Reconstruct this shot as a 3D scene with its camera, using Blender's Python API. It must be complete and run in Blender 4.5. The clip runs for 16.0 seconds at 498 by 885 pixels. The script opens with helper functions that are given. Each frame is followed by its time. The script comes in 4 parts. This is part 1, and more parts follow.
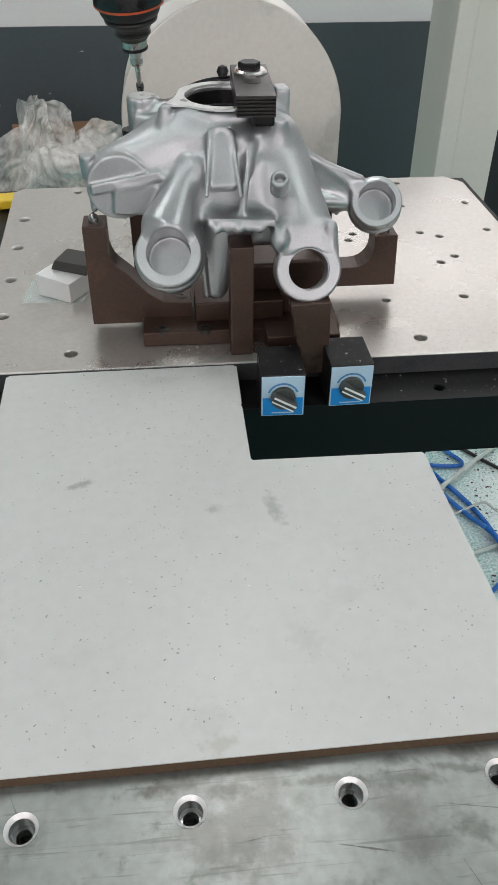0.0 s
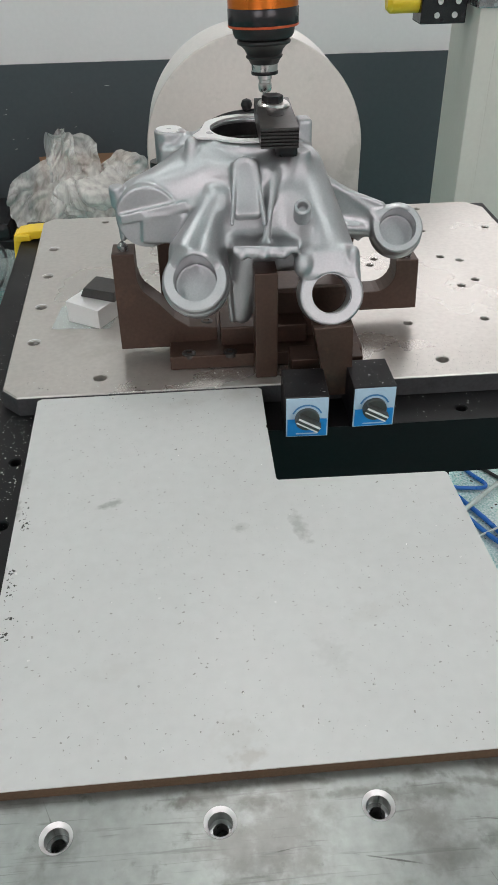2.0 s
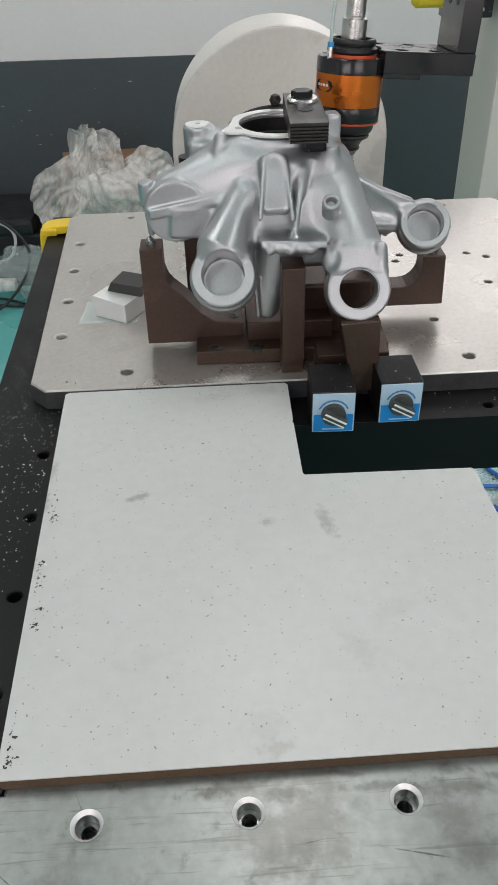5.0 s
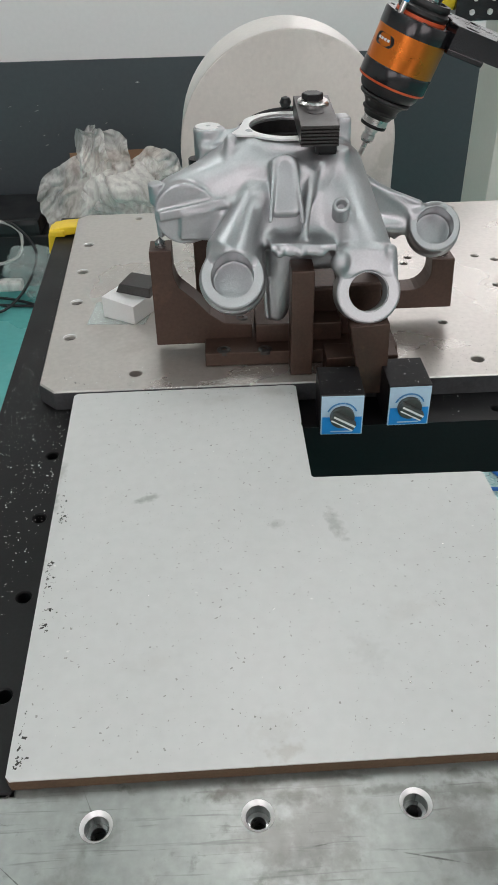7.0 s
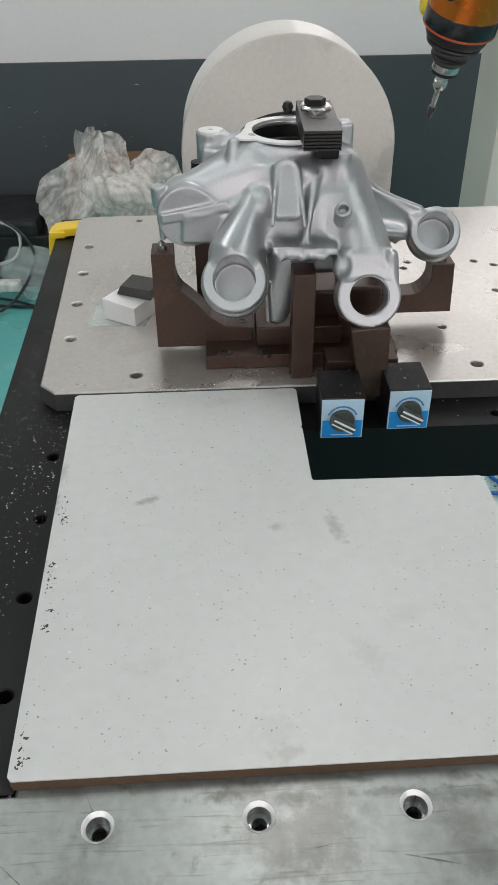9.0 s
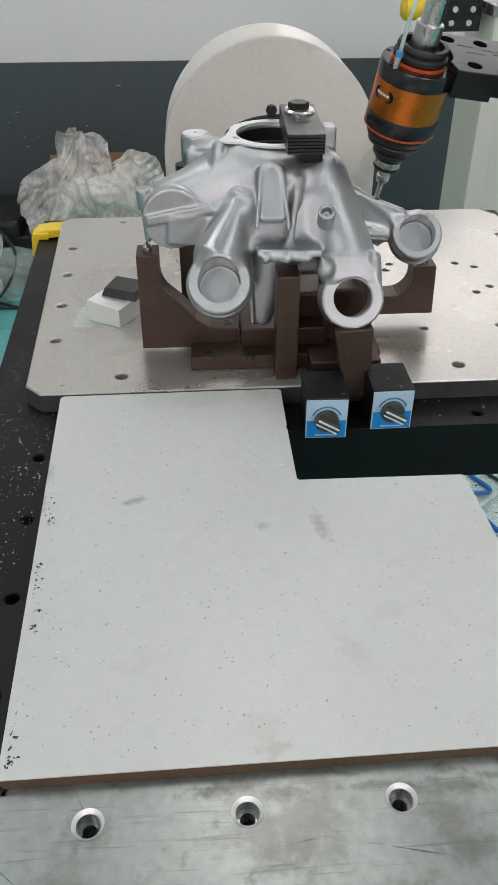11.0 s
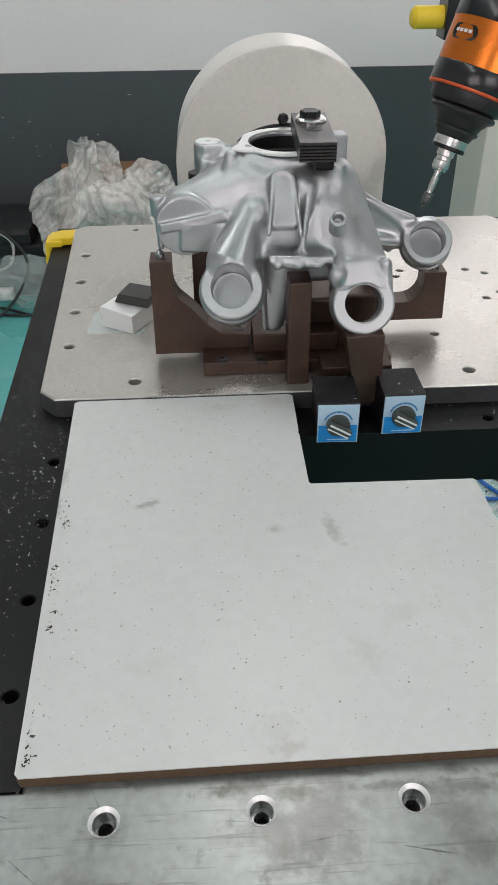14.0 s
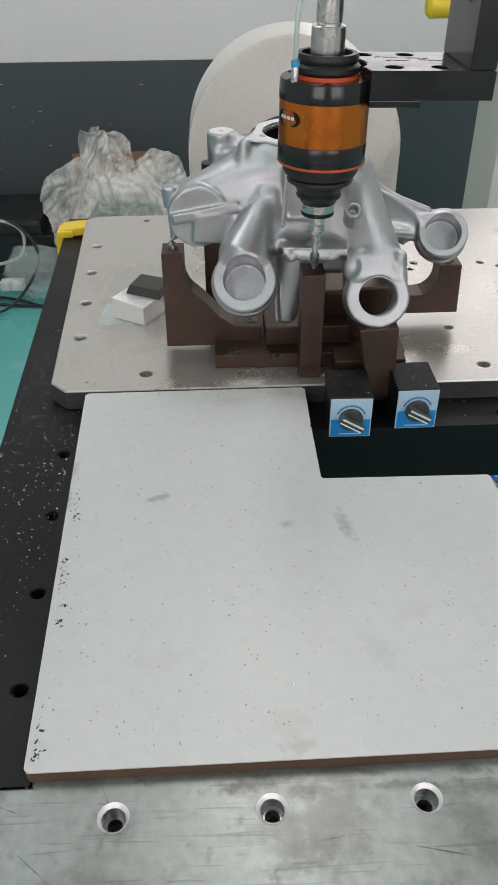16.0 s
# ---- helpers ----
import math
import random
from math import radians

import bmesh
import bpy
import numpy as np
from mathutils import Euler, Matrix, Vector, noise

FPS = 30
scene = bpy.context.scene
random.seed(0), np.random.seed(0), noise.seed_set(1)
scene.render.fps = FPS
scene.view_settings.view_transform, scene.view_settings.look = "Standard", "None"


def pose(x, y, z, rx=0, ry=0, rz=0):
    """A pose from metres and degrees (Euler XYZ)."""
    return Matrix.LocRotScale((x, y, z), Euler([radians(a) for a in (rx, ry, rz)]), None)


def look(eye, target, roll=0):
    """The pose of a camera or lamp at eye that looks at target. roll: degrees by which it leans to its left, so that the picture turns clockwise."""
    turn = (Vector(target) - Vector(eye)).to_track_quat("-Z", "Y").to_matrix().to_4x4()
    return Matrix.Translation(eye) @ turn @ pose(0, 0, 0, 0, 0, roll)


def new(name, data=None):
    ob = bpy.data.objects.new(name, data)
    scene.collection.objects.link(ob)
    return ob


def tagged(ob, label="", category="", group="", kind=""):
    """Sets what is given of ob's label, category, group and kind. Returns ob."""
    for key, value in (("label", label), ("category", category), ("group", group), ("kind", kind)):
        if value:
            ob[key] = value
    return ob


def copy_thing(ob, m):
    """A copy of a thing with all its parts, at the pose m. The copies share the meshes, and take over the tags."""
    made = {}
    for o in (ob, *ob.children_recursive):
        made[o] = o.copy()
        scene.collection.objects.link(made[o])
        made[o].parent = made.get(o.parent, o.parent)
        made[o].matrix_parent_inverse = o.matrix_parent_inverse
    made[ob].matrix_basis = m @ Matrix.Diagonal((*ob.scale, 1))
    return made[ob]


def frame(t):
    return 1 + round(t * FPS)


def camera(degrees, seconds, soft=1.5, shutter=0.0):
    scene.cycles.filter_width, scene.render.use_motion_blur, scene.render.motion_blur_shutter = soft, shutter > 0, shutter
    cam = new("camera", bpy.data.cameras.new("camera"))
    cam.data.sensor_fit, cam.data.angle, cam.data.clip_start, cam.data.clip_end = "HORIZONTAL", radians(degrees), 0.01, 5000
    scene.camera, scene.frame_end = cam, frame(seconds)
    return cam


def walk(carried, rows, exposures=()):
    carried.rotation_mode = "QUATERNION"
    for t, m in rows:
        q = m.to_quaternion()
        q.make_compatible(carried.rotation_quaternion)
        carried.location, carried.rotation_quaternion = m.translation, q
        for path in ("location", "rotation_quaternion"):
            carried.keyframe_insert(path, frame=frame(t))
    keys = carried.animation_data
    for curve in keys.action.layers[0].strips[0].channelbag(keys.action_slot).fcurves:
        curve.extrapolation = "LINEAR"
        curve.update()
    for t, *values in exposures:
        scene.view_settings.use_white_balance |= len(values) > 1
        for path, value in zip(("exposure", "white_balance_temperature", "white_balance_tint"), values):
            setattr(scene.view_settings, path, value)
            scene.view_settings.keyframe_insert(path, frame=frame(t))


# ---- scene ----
cam = camera(35.8, 16.0)
PATH = [
    (0, (-0.062, -0.768, 0.502), (0.094, 0.796, -0.735), 0.3),
    (0.5, (-0.062, -0.772, 0.504), (0.079, 0.804, -0.72), -0.2),
    (1, (-0.063, -0.778, 0.507), (0.062, 0.812, -0.701), -0.7),
    (1.5, (-0.065, -0.782, 0.511), (0.049, 0.819, -0.683), -1.0),
    (2, (-0.067, -0.784, 0.509), (0.036, 0.824, -0.677), -1.2),
    (2.5, (-0.068, -0.785, 0.511), (0.022, 0.826, -0.672), -1.5),
    (3, (-0.074, -0.786, 0.51), (0.0, 0.826, -0.672), -1.7),
    (3.5, (-0.075, -0.787, 0.511), (-0.008, 0.824, -0.672), -1.7),
    (4, (-0.076, -0.787, 0.509), (-0.014, 0.822, -0.678), -1.6),
    (6.5, (-0.078, -0.786, 0.51), (-0.025, 0.817, -0.684), -1.7),
    (7, (-0.082, -0.786, 0.511), (-0.034, 0.821, -0.68), -1.5),
    (7.5, (-0.085, -0.786, 0.514), (-0.042, 0.823, -0.672), -1.3),
    (8, (-0.087, -0.786, 0.513), (-0.049, 0.825, -0.67), -1.2),
    (8.5, (-0.089, -0.786, 0.514), (-0.046, 0.826, -0.669), -1.0),
    (9, (-0.088, -0.788, 0.513), (-0.027, 0.822, -0.673), -0.8),
    (9.5, (-0.088, -0.792, 0.515), (-0.003, 0.817, -0.67), -0.5),
    (12, (-0.094, -0.795, 0.517), (0.015, 0.815, -0.666), 0.0),
    (12.5, (-0.091, -0.796, 0.517), (0.015, 0.816, -0.662), -0.1),
    (13, (-0.089, -0.797, 0.518), (0.012, 0.819, -0.655), -0.4),
    (13.5, (-0.091, -0.799, 0.519), (0.004, 0.82, -0.651), -0.5),
    (14, (-0.096, -0.802, 0.519), (-0.011, 0.819, -0.65), -0.5),
    (14.5, (-0.099, -0.8, 0.521), (-0.024, 0.819, -0.65), -0.5),
    (15, (-0.102, -0.796, 0.519), (-0.032, 0.819, -0.658), -0.4),
    (15.5, (-0.1, -0.793, 0.516), (-0.034, 0.817, -0.668), -0.4),
    (16, (-0.099, -0.795, 0.516), (-0.037, 0.815, -0.669), -0.5),
]
walk(cam, [(t, look(eye, target, roll)) for t, eye, target, roll in PATH])

# ---- light ----
FLOOR = -0.85
CEIL = 2.9
world = bpy.data.worlds.new("hall_sky")
scene.world = world
world.use_nodes = True
world.node_tree.nodes["Background"].inputs[0].default_value = (0.75, 0.85, 0.95, 1)
world.node_tree.nodes["Background"].inputs[1].default_value = 0.1
scene.view_settings.exposure = 0.0


def ceiling_lamp(x, y, sx, sy, power):
    lamp = bpy.data.lights.new("ceiling_light", "AREA")
    lamp.shape, lamp.size, lamp.size_y, lamp.energy = "RECTANGLE", sx, sy, power
    lamp.color = (1.0, 0.86, 0.87)
    ob = new("ceiling_light", lamp)
    ob.matrix_world = pose(x, y, CEIL - 0.06)
    return ob


LAMPS = [(-1.7, 0.9, 0.4, 2.0, 5), (0.1, 1.1, 0.4, 1.6, 9), (1.9, 0.9, 0.4, 2.0, 9), (-1.5, -1.9, 0.4, 2.2, 5), (1.5, -1.9, 0.4, 2.2, 5)]
for row in LAMPS:
    ceiling_lamp(*row)
for x in (-1.7, 1.7):
    sky = bpy.data.lights.new("window_light", "AREA")
    sky.shape, sky.size, sky.size_y, sky.energy, sky.color = "RECTANGLE", 2.2, 1.6, 37, (1.0, 0.87, 0.9)
    new("window_light", sky).matrix_world = pose(x, -3.98, 1.3, 90)
# Unseen window, added to give the plate's right side a bright reflection.
sky = bpy.data.lights.new("window_light", "AREA")
sky.shape, sky.size, sky.size_y, sky.energy, sky.color = "RECTANGLE", 1.9, 1.3, 9, (1.0, 0.9, 0.9)
new("window_light", sky).matrix_world = pose(1.25, 2.58, 1.2, -90)


# ---- materials ----
def mat(name, color, rough=0.5, metal=0.0, vary=0.12, scale=20.0, fine=200.0, bump=0.02, spots=None, alpha=None, spec=None):
    """A procedural surface: base colour mottled at two scales, with uneven gloss and fine relief."""
    m = bpy.data.materials.new(name)
    m.use_nodes = True
    nt = m.node_tree
    b = nt.nodes["Principled BSDF"]
    N, Lk = nt.nodes.new, nt.links.new
    geo = N("ShaderNodeTexCoord")
    n1 = N("ShaderNodeTexNoise"); n1.inputs["Scale"].default_value = scale; n1.inputs["Detail"].default_value = 5
    n2 = N("ShaderNodeTexNoise"); n2.inputs["Scale"].default_value = fine; n2.inputs["Detail"].default_value = 3
    Lk(geo.outputs["Object"], n1.inputs["Vector"]); Lk(geo.outputs["Object"], n2.inputs["Vector"])
    add = N("ShaderNodeMath"); add.operation = "ADD"
    Lk(n1.outputs["Fac"], add.inputs[0]); Lk(n2.outputs["Fac"], add.inputs[1])
    ramp = N("ShaderNodeMapRange"); ramp.inputs[1].default_value, ramp.inputs[2].default_value = 0.6, 1.4
    ramp.inputs[3].default_value, ramp.inputs[4].default_value = 1 - vary, 1 + vary
    Lk(add.outputs[0], ramp.inputs[0])
    mul = N("ShaderNodeMix"); mul.data_type = "RGBA"; mul.blend_type = "MULTIPLY"; mul.inputs[0].default_value = 1
    mul.inputs[6].default_value = (*color, 1)
    Lk(ramp.outputs[0], mul.inputs[7])
    out = mul.outputs[2]
    if spots:
        for sc, thr, col, amount in spots:
            n3 = N("ShaderNodeTexNoise"); n3.inputs["Scale"].default_value = sc; n3.inputs["Detail"].default_value = 6; n3.inputs["Roughness"].default_value = 0.65
            Lk(geo.outputs["Object"], n3.inputs["Vector"])
            mr = N("ShaderNodeMapRange"); mr.inputs[1].default_value, mr.inputs[2].default_value = thr, thr + 0.1
            mr.inputs[3].default_value, mr.inputs[4].default_value = 0, amount
            Lk(n3.outputs["Fac"], mr.inputs[0])
            mx = N("ShaderNodeMix"); mx.data_type = "RGBA"; mx.inputs[7].default_value = (*col, 1)
            Lk(mr.outputs[0], mx.inputs[0]); Lk(out, mx.inputs[6])
            out = mx.outputs[2]
    Lk(out, b.inputs["Base Color"])
    rr = N("ShaderNodeMapRange"); rr.inputs[1].default_value, rr.inputs[2].default_value = 0.3, 0.7
    rr.inputs[3].default_value, rr.inputs[4].default_value = max(rough - 0.08, 0.02), min(rough + 0.08, 1)
    Lk(n1.outputs["Fac"], rr.inputs[0]); Lk(rr.outputs[0], b.inputs["Roughness"])
    b.inputs["Metallic"].default_value = metal
    if spec is not None:
        b.inputs["Specular IOR Level"].default_value = spec
    if bump:
        bp = N("ShaderNodeBump"); bp.inputs["Strength"].default_value = bump; bp.inputs["Distance"].default_value = 0.002
        Lk(n2.outputs["Fac"], bp.inputs["Height"]); Lk(bp.outputs[0], b.inputs["Normal"])
    if alpha is not None:
        b.inputs["Alpha"].default_value = alpha
    return m


def scratched(m, scale=9, stretch=14, amount=0.35, col=(0.25, 0.25, 0.25), turn=0.5):
    """Long fine scratches laid over a metal's colour."""
    nt = m.node_tree
    b = nt.nodes["Principled BSDF"]
    src = b.inputs["Base Color"].links[0].from_socket
    tc = nt.nodes.new("ShaderNodeTexCoord"); mp = nt.nodes.new("ShaderNodeMapping")
    mp.inputs["Scale"].default_value = (scale, scale * stretch, scale); mp.inputs["Rotation"].default_value = (0, 0, turn)
    nz = nt.nodes.new("ShaderNodeTexNoise"); nz.inputs["Scale"].default_value = 1; nz.inputs["Detail"].default_value = 4
    nz.inputs["Distortion"].default_value = 0.6
    mr = nt.nodes.new("ShaderNodeMapRange"); mr.inputs[1].default_value, mr.inputs[2].default_value = 0.62, 0.7; mr.inputs[4].default_value = amount
    mx = nt.nodes.new("ShaderNodeMix"); mx.data_type = "RGBA"; mx.inputs[7].default_value = (*col, 1)
    nt.links.new(tc.outputs["Object"], mp.inputs[0]); nt.links.new(mp.outputs[0], nz.inputs["Vector"])
    nt.links.new(nz.outputs["Fac"], mr.inputs[0]); nt.links.new(mr.outputs[0], mx.inputs[0])
    nt.links.new(src, mx.inputs[6]); nt.links.new(mx.outputs[2], b.inputs["Base Color"])
    return m


M = {}
M["laminate"] = mat("laminate", (0.545, 0.555, 0.54), 0.38, 0, 0.05, 6, 90, 0.01, [(5, 0.66, (0.5, 0.5, 0.45), 0.3), (160, 0.72, (0.42, 0.42, 0.4), 0.6)])
M["mdf"] = mat("mdf", (0.085, 0.053, 0.028), 0.8, 0, 0.25, 30, 400, 0.1)
M["oxide"] = mat("black_oxide_steel", (0.005, 0.0052, 0.0056), 0.42, 0.0, 0.35, 12, 300, 0.05, [(220, 0.7, (0.2, 0.2, 0.2), 0.4)], spec=0.25)
M["plate"] = mat("ground_steel", (0.57, 0.545, 0.51), 0.3, 0.75, 0.1, 5, 150, 0.02, [(4, 0.6, (0.36, 0.33, 0.28), 0.4), (120, 0.7, (0.3, 0.28, 0.26), 0.6)])
M["frontplate"] = scratched(scratched(mat("worn_steel", (0.285, 0.3, 0.288), 0.36, 0.65, 0.2, 9, 120, 0.03, [(11, 0.5, (0.14, 0.13, 0.12), 0.55), (45, 0.6, (0.1, 0.1, 0.09), 0.5)]), 14, 22, 0.45, (0.12, 0.12, 0.115), 0.7), 11, 26, 0.45, (0.12, 0.12, 0.12), -0.6)
M["edge"] = mat("scaled_edge_steel", (0.05, 0.053, 0.055), 0.5, 0.2, 0.3, 25, 260, 0.05, [(30, 0.6, (0.1, 0.1, 0.1), 0.4)])
M["dust"] = mat("dark_debris", (0.05, 0.05, 0.045), 0.8, 0, 0.3, 30, 200, 0.0)
M["bore"] = mat("bore_steel", (0.35, 0.35, 0.35), 0.25, 0.9, 0.2, 60, 300, 0.0)
M["cast"] = mat("cast_aluminium", (0.44, 0.452, 0.46), 0.39, 0.85, 0.09, 14, 420, 0.1, [(18, 0.64, (0.44, 0.46, 0.47), 0.5)])
M["machined"] = mat("machined_aluminium", (0.5, 0.515, 0.52), 0.42, 0.85, 0.08, 20, 500, 0.05)
M["bright"] = mat("bright_machined_rim", (0.84, 0.84, 0.83), 0.4, 0.5, 0.05, 20, 400, 0.02)
M["brown"] = mat("browned_steel", (0.066, 0.039, 0.028), 0.42, 0.4, 0.25, 18, 260, 0.05, [(12, 0.6, (0.14, 0.075, 0.05), 0.6)])
M["blackpart"] = mat("blackened_metal", (0.012, 0.012, 0.013), 0.35, 0.4, 0.3, 40, 300, 0.04)
M["bar"] = mat("dark_steel_and_bore_shade", (0.07, 0.068, 0.066), 0.36, 0.8, 0.2, 30, 300, 0.03)
M["anod"] = mat("black_anodised", (0.011, 0.011, 0.0125), 0.2, 0.0, 0.15, 30, 300, 0.01)
M["rubber"] = mat("black_rubber", (0.012, 0.012, 0.012), 0.45, 0, 0.2, 40, 300, 0.03)
M["orange"] = mat("orange_anodised", (0.62, 0.165, 0.022), 0.3, 0.85, 0.06, 20, 400, 0.01)
M["orangering"] = mat("orange_ring", (0.62, 0.1, 0.03), 0.4, 0.2, 0.1, 30, 300, 0.0)
M["chrome"] = mat("polished_steel", (0.62, 0.6, 0.58), 0.3, 1.0, 0.08, 40, 300, 0.0)
M["carbide"] = mat("carbide", (0.12, 0.12, 0.12), 0.3, 0.9, 0.2, 200, 900, 0.2)
M["magnet"] = mat("magnet_black", (0.008, 0.008, 0.009), 0.42, 0.0, 0.3, 30, 260, 0.04, spec=0.3)
M["blue"] = mat("label_blue", (0.012, 0.24, 0.62), 0.35, 0, 0.06, 30, 300, 0.0)
M["pale"] = mat("label_pale_blue", (0.42, 0.58, 0.7), 0.35, 0, 0.06, 30, 300, 0.0)
M["ink"] = mat("label_ink", (0.05, 0.2, 0.42), 0.4, 0, 0.05, 30, 300, 0.0)
M["winglass"] = mat("window_pane", (0.7, 0.75, 0.78), 0.1, 0, 0.02, 5, 50, 0.0)
M["dial"] = mat("dial_grey", (0.07, 0.078, 0.072), 0.4, 0.3, 0.15, 40, 300, 0.03)
M["dialbar"] = mat("dial_silver", (0.85, 0.85, 0.83), 0.35, 0.2, 0.1, 40, 300, 0.0)
M["slab"] = scratched(mat("pale_slab_metal", (0.72, 0.69, 0.64), 0.45, 0.25, 0.06, 5, 140, 0.02, [(9, 0.54, (0.45, 0.45, 0.39), 0.45)]), 10, 6, 0.18, (0.4, 0.38, 0.34), 1.2)
# Slab metal again, made lighter where light from above strikes the rim.
M["slabrim_lit"] = mat("pale_slab_lit_rim", (0.78, 0.75, 0.71), 0.36, 0.5, 0.08, 8, 140, 0.02)
M["wallgrey"] = mat("grey_wall_paint", (0.062, 0.072, 0.08), 0.55, 0, 0.08, 2, 60, 0.03)
M["wallwhite"] = mat("white_wall_paint", (0.755, 0.72, 0.71), 0.7, 0, 0.03, 2, 60, 0.03)
M["beige"] = mat("cream_enamel", (0.67, 0.645, 0.58), 0.4, 0, 0.04, 3, 80, 0.02)
M["floor"] = mat("teal_floor_paint", (0.12, 0.42, 0.4), 0.28, 0, 0.1, 1.5, 40, 0.02, [(3, 0.6, (0.3, 0.5, 0.48), 0.4)])
M["yellow"] = mat("yellow_plastic", (0.8, 0.56, 0.02), 0.4, 0, 0.06, 10, 200, 0.01)
M["card"] = mat("cardboard", (0.22, 0.125, 0.07), 0.85, 0, 0.1, 10, 200, 0.05)
M["film"] = mat("plastic_film", (0.84, 0.82, 0.78), 0.3, 0, 0.05, 10, 30, 0.6, alpha=0.34)
fnt = M["film"].node_tree
ftc, fmp, fnz, fmr = [fnt.nodes.new("ShaderNode" + k) for k in ("TexCoord", "Mapping", "TexNoise", "MapRange")]
fmp.inputs["Scale"].default_value = (40, 40, 10); fmp.inputs["Rotation"].default_value = (0, 0.6, 0)
fnz.inputs["Scale"].default_value = 1; fnz.inputs["Detail"].default_value = 4; fnz.inputs["Distortion"].default_value = 0.3
fmr.inputs[1].default_value, fmr.inputs[2].default_value, fmr.inputs[3].default_value, fmr.inputs[4].default_value = 0.3, 0.7, 0.3, 0.62
fnt.links.new(ftc.outputs["Object"], fmp.inputs[0]); fnt.links.new(fmp.outputs[0], fnz.inputs["Vector"])
fnt.links.new(fnz.outputs["Fac"], fmr.inputs[0]); fnt.links.new(fmr.outputs[0], fnt.nodes["Principled BSDF"].inputs["Alpha"])
M["clear"] = mat("clear_film", (0.7, 0.8, 0.78), 0.15, 0, 0.05, 10, 200, 0.1, alpha=0.28)
M["darkbox"] = mat("dark_equipment", (0.01, 0.011, 0.012), 0.5, 0, 0.2, 10, 100, 0.03)
M["hoseblue"] = mat("blue_hose", (0.02, 0.16, 0.55), 0.3, 0, 0.08, 20, 100, 0.0)
M["hosegrey"] = mat("clear_hose", (0.5, 0.58, 0.55), 0.25, 0, 0.08, 20, 100, 0.0)
M["cable"] = mat("black_cable", (0.012, 0.012, 0.013), 0.45, 0, 0.1, 20, 100, 0.0)
M["flake"] = mat("metal_chips", (0.62, 0.62, 0.6), 0.3, 0.9, 0.3, 100, 500, 0.0)
M["flakedark"] = mat("dirt_chips", (0.33, 0.33, 0.31), 0.5, 0.5, 0.3, 100, 500, 0.0)
M["ceil"] = mat("ceiling_paint", (0.6, 0.62, 0.62), 0.8, 0, 0.05, 2, 40, 0.02)
M["tubeblue"] = mat("blue_fitting", (0.03, 0.3, 0.6), 0.35, 0, 0.05, 20, 100, 0.0)
glow = bpy.data.materials.new("lamp_diffuser"); glow.use_nodes = True
glow.node_tree.nodes["Principled BSDF"].inputs["Emission Color"].default_value = (0.93, 1, 0.99, 1)
glow.node_tree.nodes["Principled BSDF"].inputs["Emission Strength"].default_value = 5
M["glow"] = glow


def stained(m, marks, level=0.012):
    """Dirt marks, and pale patches of painted floor sheen, with soft ragged edges at given spots: x, y, half length,
    half width, turn, strength, colour.
    """
    nt = m.node_tree
    N, Lk = nt.nodes.new, nt.links.new
    b = nt.nodes["Principled BSDF"]
    out = b.inputs["Base Color"].links[0].from_socket
    tc = N("ShaderNodeTexCoord")
    nz = N("ShaderNodeTexNoise"); nz.inputs["Scale"].default_value = 160; nz.inputs["Detail"].default_value = 4
    Lk(tc.outputs["Object"], nz.inputs["Vector"])
    for x, y, a, w, turn, amount, col in marks:
        mp = N("ShaderNodeMapping"); mp.vector_type = "TEXTURE"
        mp.inputs["Location"].default_value = (x, y, level); mp.inputs["Rotation"].default_value = (0, 0, turn); mp.inputs["Scale"].default_value = (a, w, 1.0)
        ln = N("ShaderNodeVectorMath"); ln.operation = "LENGTH"
        ad = N("ShaderNodeMath"); ad.operation = "MULTIPLY_ADD"; ad.inputs[1].default_value = 1.8; 
        mr = N("ShaderNodeMapRange"); mr.inputs[1].default_value, mr.inputs[2].default_value = 1.9, 1.2
        mr.inputs[3].default_value, mr.inputs[4].default_value = 0, amount
        mx = N("ShaderNodeMix"); mx.data_type = "RGBA"; mx.inputs[7].default_value = (*col, 1)
        Lk(tc.outputs["Object"], mp.inputs[0]); Lk(mp.outputs[0], ln.inputs[0])
        Lk(nz.outputs["Fac"], ad.inputs[0]); Lk(ln.outputs["Value"], ad.inputs[2]); Lk(ad.outputs[0], mr.inputs[0])
        Lk(mr.outputs[0], mx.inputs[0]); Lk(out, mx.inputs[6])
        out = mx.outputs[2]
    Lk(out, b.inputs["Base Color"])
    return m


GREY, WARM = (0.2, 0.21, 0.19), (0.36, 0.34, 0.3)
stained(M["laminate"], [(-0.166, -0.207, 0.016, 0.006, 0.3, 0.6, GREY), (0.013, -0.254, 0.009, 0.026, 0.2, 0.45, GREY), (-0.043, -0.25, 0.008, 0.007, 0.5, 0.4, GREY), (-0.258, -0.205, 0.006, 0.02, 0.1, 0.6, GREY),
    (-0.256, -0.29, 0.005, 0.012, 0, 0.6, GREY), (-0.256, -0.16, 0.006, 0.02, 0, 0.35, GREY), (-0.053, -0.481, 0.016, 0.008, 0.3, 0.45, WARM), (-0.06, -0.462, 0.022, 0.02, 0, 0.2, WARM), (0.06, -0.36, 0.03, 0.012, 0.3, 0.15, WARM),
    (-0.03, -0.03, 0.02, 0.016, 0, 0.25, WARM), (-0.09, -0.04, 0.03, 0.01, 0.2, 0.2, WARM), (-0.15, -0.4, 0.03, 0.012, 0.2, 0.12, WARM), (0.02, -0.4, 0.014, 0.02, 0.2, 0.15, GREY)])


